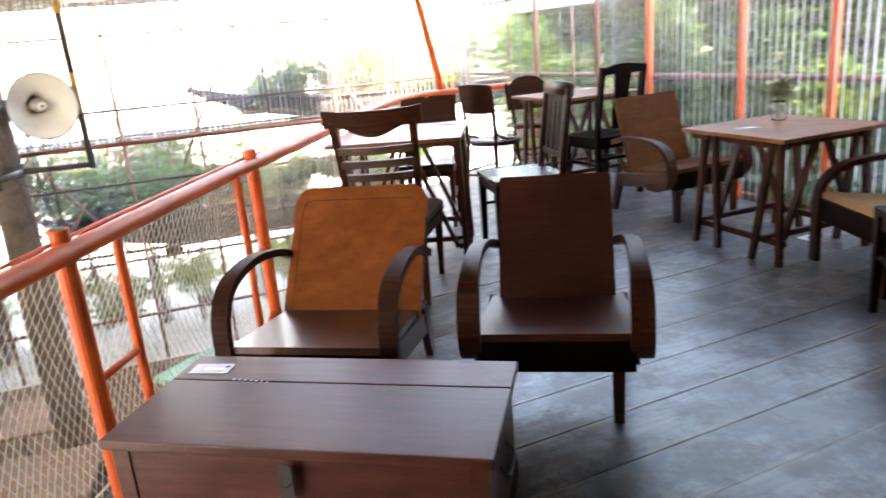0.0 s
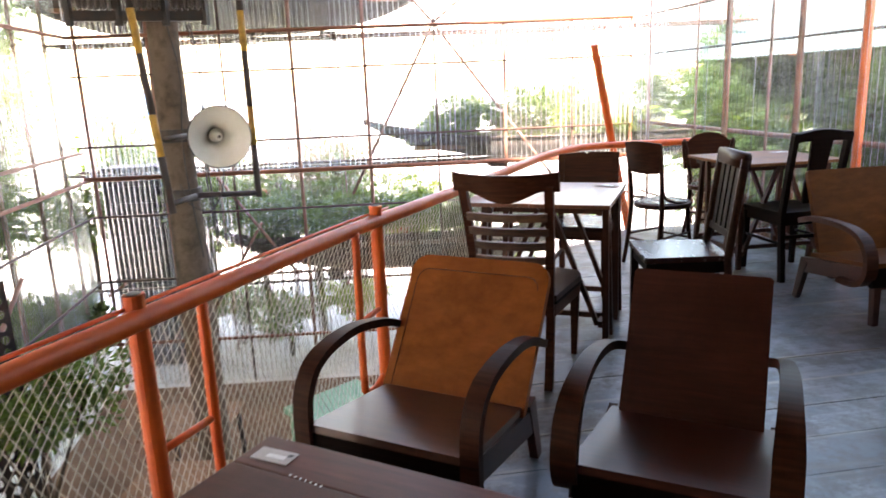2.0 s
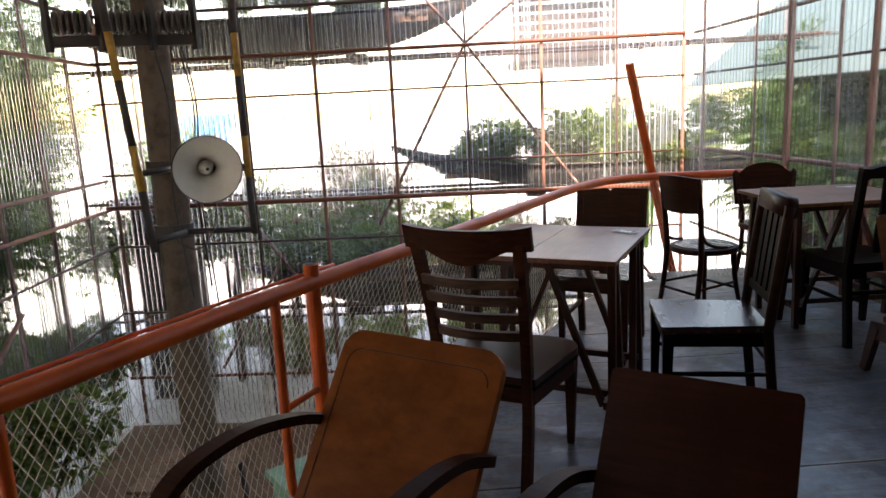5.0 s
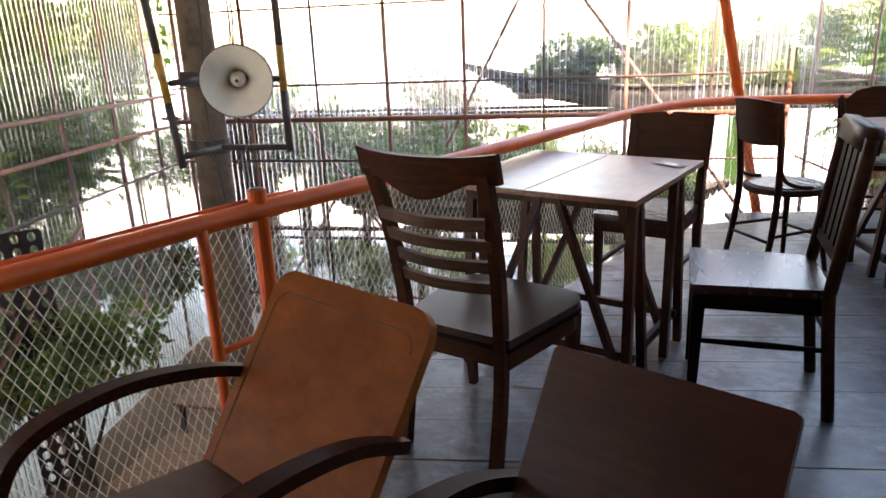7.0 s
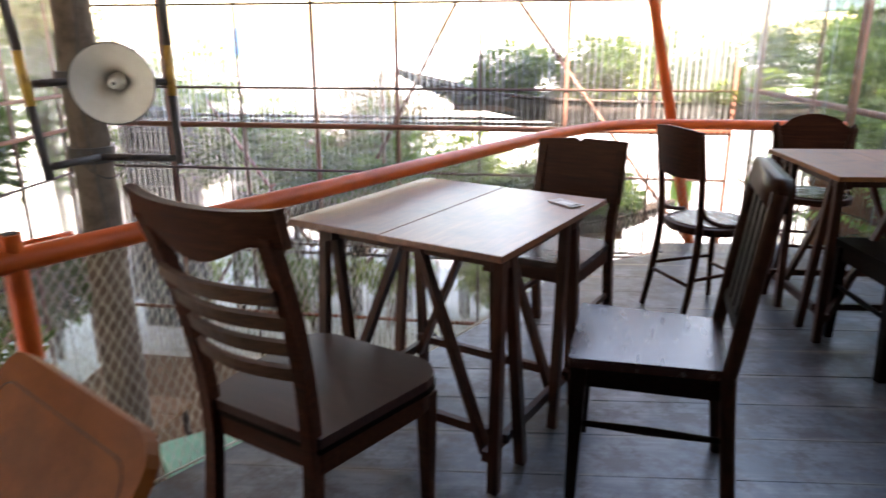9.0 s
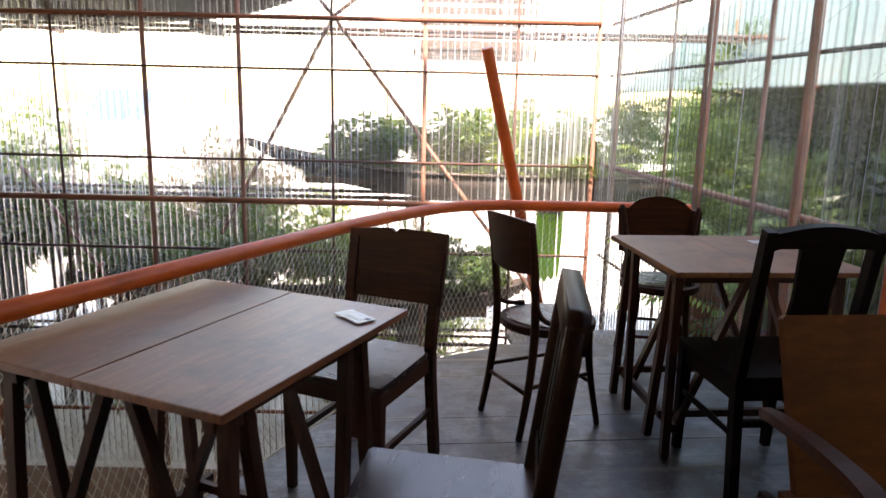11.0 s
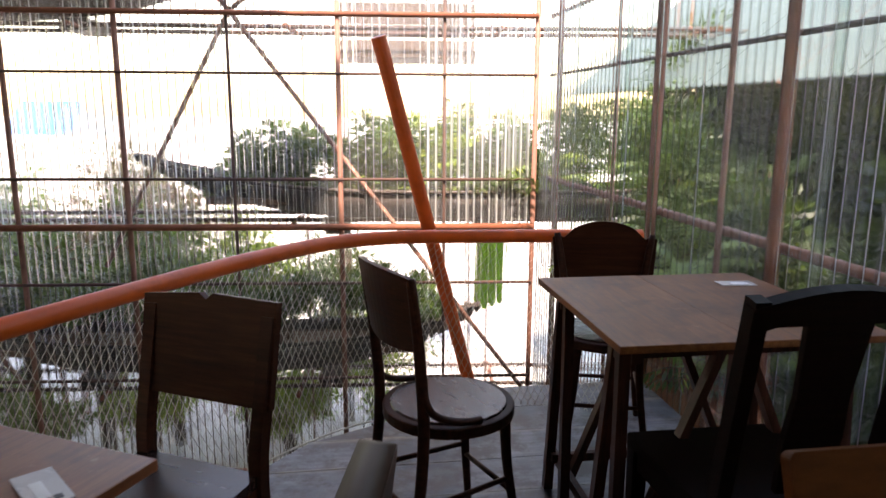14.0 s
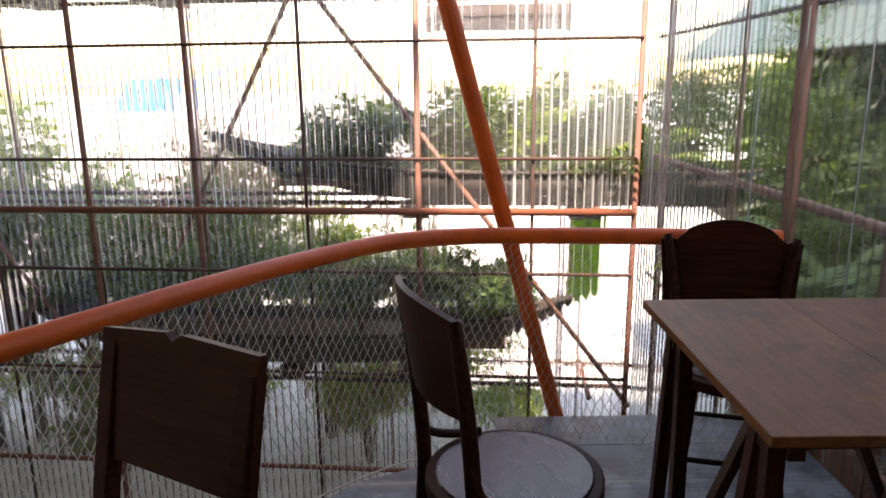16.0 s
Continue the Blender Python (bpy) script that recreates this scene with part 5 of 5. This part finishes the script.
def boat(s0, s1, off, z, label, tip_left, tip_right, depth=0.36, seed=1):
    """Slender wooden boat between s0 and s1 along the wall; sheer rises to the tips."""
    ln = s1 - s0
    mid = (s0 + s1) / 2
    x, y, _ = place(mid, off)
    c = thing("planter_boat", Matrix.Translation((x, y, z)) @ pose(0, 0, 0, 0, 0, 24), label, "boat", "boats used as planters")
    n, m = 28, 10
    bm = bmesh.new()
    outer, inner = [], []
    for i in range(n + 1):
        f = -1 + 2 * i / n
        rise_r, rise_l = tip_right * max(0, f) ** 3.2, tip_left * max(0, -f) ** 3.2
        sheer = rise_r + rise_l
        keel = -depth + 0.9 * depth * abs(f) ** 3.2 + sheer * 0.92
        half = 0.36 * max(0.02, (1 - abs(f) ** 2.6)) + 0.012
        ro, ri = [], []
        for j in range(m + 1):
            a = math.pi * j / m
            yy, zz = -math.cos(a), math.sin(a) ** 0.8
            ro.append(bm.verts.new((f * ln / 2, yy * half, sheer - (sheer - keel) * zz)))
            ri.append(bm.verts.new((f * ln / 2 * 0.985, yy * max(half - 0.03, 0.004), sheer - (sheer - keel - 0.03) * zz)))
        outer.append(ro)
        inner.append(ri)
    for i in range(n):
        for j in range(m):
            bm.faces.new((outer[i][j], outer[i + 1][j], outer[i + 1][j + 1], outer[i][j + 1]))
            bm.faces.new((inner[i][j], inner[i][j + 1], inner[i + 1][j + 1], inner[i + 1][j]))
        for j in (0, m):
            bm.faces.new((outer[i][j], inner[i][j], inner[i + 1][j], outer[i + 1][j]))
    part("hull", bm, M["hull"], c, smooth=True)
    for sg in (-1, 1):
        line = []
        for i in range(n + 1):
            f = -1 + 2 * i / n
            line.append((f * ln / 2, sg * (0.36 * max(0.02, (1 - abs(f) ** 2.6)) + 0.016), tip_right * max(0, f) ** 3.2 + tip_left * max(0, -f) ** 3.2))
        part("gunwale", tube(line, 0.018, 6), M["hull"], c, smooth=True)
    part("soil", box(ln * 0.78, 0.5, 0.05, Matrix.Translation((0, 0, -0.09))), M["soil"], c, "dark planting soil")
    for f in (-0.45, 0.05, 0.5):
        part("support_block", box(0.22, 0.5, 0.10, Matrix.Translation((f * ln / 2 * 0.9, 0, -depth - 0.035))), M["iron"], c, bevel=0.008)
    return c


# local x of a boat runs towards falling s, so its right tip is the one near the corner
boat(-2.4, 3.30, 0.50, 0.70, "old dark wooden boat planted with greenery on the scaffold", 0.28, 0.12, 0.28)
boat(2.2, 7.4, 0.55, 2.50, "old dark wooden boat high on the scaffold", 0.15, 0.16, 0.45)
boat(0.35, 5.2, 0.55, -0.62, "old grey wooden boat planted with shrubs low on the scaffold", 0.2, 0.26, 0.34)
scaf = thing("scaffold", Matrix(), "rusty tube scaffold carrying the planted boats", "scaffold")
for s in (-1.6, 0.25, 1.95, 3.6, 5.3, 6.6):
    part("upright", tube([place(s, 1.0, LOW), place(s, 1.0, 3.2)], 0.016, 8), M["rust_pale"], scaf, smooth=True)
    for z in (0.43, 2.0, -1.05):
        part("transom", tube([place(s, 0.12, z), place(s, 1.05, z)], 0.02, 8), M["rust"], scaf, smooth=True)
for z in (0.46, 2.02, -1.02):
    for off in (0.3, 0.75):
        part("ledger", tube([place(-2.2, off, z - 0.01), place(7.0, off, z - 0.01)], 0.02, 8), M["rust_dark"], scaf, smooth=True)

# dark posy in the jar on the wall-side table
posy_rng = np.random.default_rng(31)
bm = bmesh.new()
for k in range(7):
    a = 2 * math.pi * k / 7
    tube(smooth_line([(0.008 * math.cos(a), 0.008 * math.sin(a), 0.012), (0.015 * math.cos(a + 0.5), 0.015 * math.sin(a + 0.5), 0.09), (0.04 * math.cos(a), 0.04 * math.sin(a), 0.16)], 4), 0.0016, 5, bm)
part("stalk", bm, M["leaf_dark"], jar)
leaf_part("posy", posy_rng, [(0, 0, 0.165, 0.045, 0.045, 0.035), (0.02, 0.01, 0.20, 0.03, 0.03, 0.025), (-0.025, 0.0, 0.185, 0.03, 0.03, 0.025)], 170, 0.042, M["leaf_plum"], jar, "dark dried flower heads")

# greenery in the boats
for k, (s, h, r, mat) in enumerate(((2.35, 0.38, 0.28, "leaf_mid"), (1.95, 0.62, 0.34, "leaf_mid"), (1.5, 0.52, 0.30, "leaf_dark"), (1.1, 0.66, 0.36, "leaf_mid"), (0.75, 0.75, 0.34, "leaf_lime"), (0.35, 0.72, 0.36, "leaf_dark"), (0.0, 0.65, 0.36, "leaf_mid"), (-0.5, 0.8, 0.4, "leaf_dark"), (-1.1, 0.8, 0.45, "leaf_mid"))):
    x, y, _ = place(s, 0.5)
    shrub(100 + k, x, y, 0.62, h + 0.16, r, mat, "bushy green plant growing in the boat", 0.075, 620, "boat_plant", "plant", 0.06, "plants in the boats")
for k, s in enumerate((2.7, 2.2, 1.7, 1.3, 0.9, 0.5, 0.15, -0.2)):
    x, y, _ = place(s, 0.5)
    fronds(140 + k, x, y, 0.62, 18, 0.42 if s > 0.3 else 0.75, "leaf_lime" if k % 2 else "leaf_mid", "arching fronds growing in the boat", "boat_fern")
for k, (s, h, r, mat) in enumerate(((1.0, 0.62, 0.36, "leaf_mid"), (1.5, 0.7, 0.38, "leaf_dark"), (2.1, 0.6, 0.36, "leaf_dark"), (2.7, 0.66, 0.38, "leaf_mid"), (3.3, 0.7, 0.4, "leaf_dark"), (3.9, 0.65, 0.4, "leaf_mid"), (4.5, 0.6, 0.4, "leaf_dark"))):
    x, y, _ = place(s, 0.55)
    shrub(200 + k, x, y, -0.68, h, r, mat, "bushy green plant growing in the lower boat", 0.085, 560, "boat_plant", "plant", 0.2, "plants in the boats")
for k, (s, h) in enumerate(((5.0, 0.6), (5.8, 0.7), (6.5, 0.6), (4.3, 0.45), (3.6, 0.4))):
    x, y, _ = place(s, 0.55)
    shrub(240 + k, x, y, 2.44, h, 0.36, "leaf_mid", "green plant growing in the high boat", 0.08, 420, "boat_plant", "plant", 0.2, "plants in the boats")

# low plants on the ground just outside the north wall
for k, (s, off, h, mat) in enumerate(((0.9, 1.3, 0.9, "leaf_lime"), (2.2, 1.1, 1.0, "leaf_lime"), (3.6, 1.2, 1.0, "leaf_lime"), (4.5, 0.8, 0.9, "leaf_mid"), (5.3, 1.4, 1.0, "leaf_mid"), (6.3, 1.2, 1.0, "leaf_lime"))):
    x, y, _ = place(s, off)
    shrub(270 + k, x, y, LOW, h, 0.5, mat, "low yellow-green plant on the ground outside the plastic wall", 0.10, 300)

# shrubs and trees past the north and west walls
for k, (s, off, h, r, mat, leaf) in enumerate((
        (2.7, 1.6, 2.75, 0.6, "leaf_lime", 0.11), (3.5, 1.7, 2.5, 0.65, "leaf_mid", 0.11), (4.1, 1.3, 2.7, 0.6, "leaf_dark", 0.11), (4.9, 1.5, 2.75, 0.7, "leaf_mid", 0.12),
        (5.7, 1.3, 2.8, 0.65, "leaf_dark", 0.12), (6.5, 1.6, 2.9, 0.7, "leaf_mid", 0.12), (7.4, 1.6, 3.0, 0.8, "leaf_dark", 0.12), (3.9, 2.6, 3.1, 0.7, "leaf_plum", 0.14),
        (4.7, 3.0, 3.2, 0.8, "leaf_plum", 0.15), (2.0, 2.4, 2.2, 0.7, "leaf_dark", 0.11), (1.4, 1.9, 1.3, 0.6, "leaf_lime", 0.1),
        (2.3, 1.5, 1.1, 0.6, "leaf_lime", 0.1), (6.0, 2.8, 3.3, 0.8, "leaf_mid", 0.14), (7.2, 3.0, 3.6, 0.9, "leaf_lime", 0.14))):
    x, y, _ = place(s, off)
    shrub(300 + k, x, y, LOW, h, r, mat, "leafy shrub outside the plastic wall", leaf, 560 if h > 2 else 420, trunk=0.5 if h > 2 else 0.3)
for k, (s, off, h, r, mat) in enumerate(((0.6, 1.2, 3.4, 0.9, "leaf_mid"), (1.6, 1.4, 3.9, 1.0, "leaf_dark"), (2.7, 1.2, 3.5, 0.9, "leaf_mid"), (3.8, 1.6, 4.3, 1.0, "leaf_lime"), (5.0, 1.4, 3.8, 1.0, "leaf_dark"), (6.2, 1.8, 4.0, 1.0, "leaf_mid"))):
    p = CORNER_W + SIDE * s - OUT_E * off
    shrub(400 + k, p.x, p.y, LOW, h, r, mat, "leafy shrub outside the west plastic wall", 0.12, 1700)

for k, (s, off, h) in enumerate(((-2.2, 1.8, 5.6), (-1.0, 2.2, 6.2), (0.2, 2.0, 5.8), (1.4, 2.3, 6.4), (2.6, 2.2, 5.9), (3.9, 2.6, 6.2), (5.3, 2.4, 6.0))):
    p = CORNER_W + SIDE * s - OUT_E * off
    shrub(450 + k, p.x, p.y, LOW, h, 0.95, ("leaf_mid", "leaf_dark", "leaf_lime")[k % 3], "tall leafy tree outside the west plastic wall", 0.15, 1500, "tree", "tree", 0.3, "trees outside the west wall")

for k in range(7):
    p = CORNER_W + SIDE * (0.3 + 1.3 * k) - OUT_E * (0.55 + 0.25 * (k % 2))
    shrub(480 + k, p.x, p.y, LOW, (1.3, 1.9, 1.5, 2.2)[k % 4], 0.55, ("leaf_dark", "leaf_mid", "leaf_dark")[k % 3], "dense leafy shrub close outside the west plastic wall", 0.11, 1300)
for k, (x, y, h) in enumerate(((-3.9, 5.0, 1.0), (-4.3, 5.4, 1.3), (-1.5, 6.2, 0.8))):
    shrub(740 + k, x, y, LOW, h, 0.55, "leaf_dark", "low leafy plant on the lower level", 0.10, 800, "potted_shrub", "shrub", 0.2, "plants on the lower level")

# low plants on the lower level
for k, (x, y, h, r, mat) in enumerate(((-1.9, 4.6, 1.3, 0.55, "leaf_mid"), (-4.2, 6.6, 1.6, 0.6, "leaf_mid"), (-2.4, 3.6, 1.4, 0.6, "leaf_dark"))):
    shrub(700 + k, x, y, LOW, h, r, mat, "low leafy plant on the lower level", 0.10, 700, "potted_shrub", "shrub", 0.2, "plants on the lower level")

# tall greenery behind the east wall
for k, (s, off, h, r, mat) in enumerate((
        (-1.2, 2.7, 4.3, 0.8, "leaf_mid"), (-0.1, 1.5, 3.7, 0.65, "leaf_mid"), (-0.4, 2.4, 4.3, 0.9, "leaf_dark"),
        (0.7, 1.2, 3.6, 0.7, "leaf_dark"), (0.6, 2.3, 4.2, 0.9, "leaf_dark"), (1.7, 1.2, 3.7, 0.7, "leaf_dark"), (1.8, 2.3, 4.2, 0.9, "leaf_dark"), (2.7, 1.2, 3.6, 0.7, "leaf_dark"), (3.0, 2.3, 4.2, 0.9, "leaf_dark"), (3.8, 1.2, 3.6, 0.7, "leaf_dark"), (4.9, 1.4, 3.8, 0.8, "leaf_mid"), (6.0, 1.4, 3.7, 0.8, "leaf_dark"), (7.2, 1.5, 3.9, 0.9, "leaf_mid"))):
    x, y, _ = place_e(s, off)
    shrub(500 + k, x, y, LOW, h, r, mat, "tall leafy shrub pressed against the east plastic wall", 0.13, 1900, "tree", "tree", 0.25, "trees behind the east wall")
for k, (s, off, z) in enumerate(((1.75, 0.42, 0.35), (1.3, 0.45, 0.25), (2.3, 0.40, 0.05), (0.8, 0.75, 0.1), (2.5, 0.55, -0.1), (3.3, 0.55, -0.3), (4.9, 0.5, -0.1), (5.9, 0.5, 0.0), (6.6, 0.6, -0.1))):
    x, y, _ = place_e(s, off)
    fronds(600 + k, x, y, z, 20, 0.75, "leaf_lime" if k < 3 else "leaf_dark", "bright palm fronds behind the plastic wall", "palm", 0.04)
    p = thing("planter_stand", pose(x, y, LOW), "earth mound planter under the palm", "planter", "planters")
    part("pot", lathe([(0.16, 0), (0.22, 0.3), (0.20, z - LOW - 0.08), (0.24, z - LOW - 0.05), (0.24, z - LOW), (0.02, z - LOW - 0.01)], 20), M["terracotta"], p, smooth=True)

# Dark backdrop added behind the trees to block low sky light.
sky_block_wall = new("wall_sky_block")
tagged(sky_block_wall, "dark board wall added behind the east trees to block sky light", "wall", kind="structure")
for k in range(48):
    s_ = -3.2 + 0.28 * k
    bm = bmesh.new()
    for o in (3.06 + 0.015 * (k % 2), 3.09 + 0.015 * (k % 2)):
        for e in (0.0, 0.276):
            for z in (LOW, 2.9):
                bm.verts.new(place_e(s_ + e, o, z))
    bmesh.ops.convex_hull(bm, input=bm.verts)
    part("board", bm, M["hull"], sky_block_wall)

lean_to = thing("lean_to_roof", Matrix(), "pale teal plastic lean-to roof behind the east wall", "roof")
a0, a1 = Vector(place_e(-3.0, 1.25, 1.55)), Vector(place_e(10.0, 1.25, 1.55))
b0, b1 = Vector(place_e(-3.0, 3.0, 3.0)), Vector(place_e(10.0, 3.0, 3.0))
for k in range(8):
    f0, f1 = k / 8, (k + 1) / 8 - 0.002
    bm = bmesh.new()
    vs = [bm.verts.new(p) for p in (a0.lerp(a1, f0), a0.lerp(a1, f1), b0.lerp(b1, f1), b0.lerp(b1, f0))]
    low = [bm.verts.new(p.co - Vector((0, 0, 0.012))) for p in vs]
    bm.faces.new(vs)
    bm.faces.new(low[::-1])
    for i in range(4):
        bm.faces.new((vs[i], low[i], low[(i + 1) % 4], vs[(i + 1) % 4]))
    part("roof_sheet", bm, M["teal"], lean_to)
for f in (0.0, 0.33, 0.66, 1.0):
    p = b0.lerp(b1, f)
    part("post", tube([p, (p.x, p.y, LOW)], 0.04, 8), M["rust"], lean_to)
    part("rafter", tube([a0.lerp(a1, f) - Vector((0, 0, 0.03)), p - Vector((0, 0, 0.03))], 0.025, 8), M["rust"], lean_to)

# distance: roofs, awnings, houses
def awning(x, y, z, w, d, mat, label, rz):
    c = thing("awning", pose(x, y, z, 0, 0, rz), label, "awning", "awnings in the distance")
    part("cloth", beam((0, -d / 2, 0), (0, d / 2, d * 0.9), w, 0.02), M[mat], c)
    for sx in (-1, 1):
        part("post", tube([(sx * w / 2 * 0.9, -d / 2 * 0.9, 0), (sx * w / 2 * 0.9, -d / 2 * 0.9, LOW - z)], 0.03, 8), M["rust"], c)
    return c


awning(*place(10.7, 14.0, 1.1)[:2], 0.7, 1.7, 1.0, "blue", "sky blue tarpaulin awning", 24)
# Red shapes added for small red spots of unknown kind.
awning(*place(3.0, 2.6, -0.6)[:2], -0.95, 0.5, 0.22, "red", "small red cloth awning among the shrubs", 24)
awning(*place(5.0, 2.6, -0.6)[:2], -0.25, 0.26, 0.12, "red", "small red cloth awning among the shrubs", 24)
banner = thing("banner", Matrix.Translation(place(0.22, 0.9, 0)) @ pose(0, 0, 0, 0, 0, 24), "lime green cloth banner with dark dots hung outside", "banner")
part("cloth", outline([(-0.16, -0.55), (0.12, -0.45), (0.16, 0.30), (-0.14, 0.34)], 0.006), M["green_cloth"], banner)
for k in range(3):
    part("dot", lathe([(0.0005, 0), (0.022, 0), (0.022, 0.004), (0.0005, 0.004)], 10), M["ink"], banner).matrix_basis = pose(-0.08 + 0.09 * k, -0.006, 0.22 - 0.04 * (k % 2), 90, 0, 0)
part("cord", tube([(0, 0, 0.33), (0, 0, 0.47)], 0.004, 5), M["iron"], banner)
hut = thing("wooden_hut", Matrix.Translation(place(1.0, 2.2, LOW)) @ pose(0, 0, 0, 0, 0, 24), "brown slatted wooden lookout on posts", "hut")
for k in range(9):
    part("slat", box_at(-0.7, 0.7, -0.02, 0.02, 4.25 + 0.13 * k, 4.36 + 0.13 * k), M["hut"], hut)
for sx in (-1, 1):
    part("post", beam((sx * 0.68, 0.03, 0), (sx * 0.68, 0.03, 5.5), 0.07, 0.07), M["hut"], hut)
part("roof", box_at(-0.95, 0.95, -0.4, 1.2, 5.5, 5.56), M["hut"], hut)
part("floor", box_at(-0.75, 0.75, 0.0, 1.1, 4.18, 4.25), M["hut"], hut)

locker = thing("louvred_cabinet", Matrix.Translation(place(6.35, 0.9, LOW)) @ pose(0, 0, 0, 0, 0, 24), "tall black louvred cabinet behind the plastic wall", "cabinet")
part("body", box_at(-0.38, 0.38, -0.2, 0.2, 0.0, 2.75), M["black_paint"], locker, bevel=0.01)
for k in range(6):
    part("louvre", box(0.66, 0.02, 0.010, pose(0, -0.208, 1.40 + 0.22 * k, 60, 0, 0)), M["black_paint"], locker)

# ---- floor planks, laid square to the east wall ----
rng = random.Random(7)
ACROSS = -SIDE
U_WALL = -0.035
RIM = [Vector((x, y, 0)) for x, y in DECK_EDGE + [(wall_x(9.45), 9.45)]]


def rim_u(v):
    """Where the strip line at v meets the free edge of the floor, along OUT_E from the corner."""
    best = None
    for a, b in zip(RIM, RIM[1:]):
        va, vb = (a - CORNER).dot(ACROSS), (b - CORNER).dot(ACROSS)
        if min(va, vb) <= v <= max(va, vb) and abs(vb - va) > 1e-6:
            f = (v - va) / (vb - va)
            u = (a.lerp(b, f) - CORNER).dot(OUT_E)
            best = u if best is None else min(best, u)
    return best


def plank(u00, u01, u10, u11, v0, v1, h):
    """u00, u10: ends on the line v0; u01, u11: ends on v1."""
    c, g = 0.0014, 0.0009
    pts = ((u00, v0 + g), (u10, v0 + g), (u11, v1 - g), (u01, v1 - g))
    mid = Vector((sum(p[0] for p in pts) / 4, sum(p[1] for p in pts) / 4))
    bm = bmesh.new()

    def level(z, shrink):
        out = []
        for u, v in pts:
            p = CORNER + OUT_E * (u + math.copysign(shrink, mid.x - u)) + ACROSS * (v + math.copysign(shrink, mid.y - v))
            out.append(bm.verts.new((p.x, p.y, z)))
        return out
    lo, mi, hi = level(-0.034, 0), level(h - c, 0), level(h, c)
    for a, b in ((lo, mi), (mi, hi)):
        for i in range(4):
            bm.faces.new((a[i], a[(i + 1) % 4], b[(i + 1) % 4], b[i]))
    bm.faces.new(hi)
    bm.faces.new(lo[::-1])
    part("plank", bm, M["deck"], floor)


v = -4.14 - 0.239 * 34
while v < -1.5:
    v1 = v + 0.239
    a, b = rim_u(v + 0.003), rim_u(v1 - 0.003)
    if a is None and b is None:
        v = v1
        continue
    a = b if a is None else a
    b = a if b is None else b
    if max(a, b) < U_WALL - 0.05:
        h = rng.uniform(-0.003, 0.0)
        plank(a, b, U_WALL, U_WALL, v, v1, h)
    v = v1
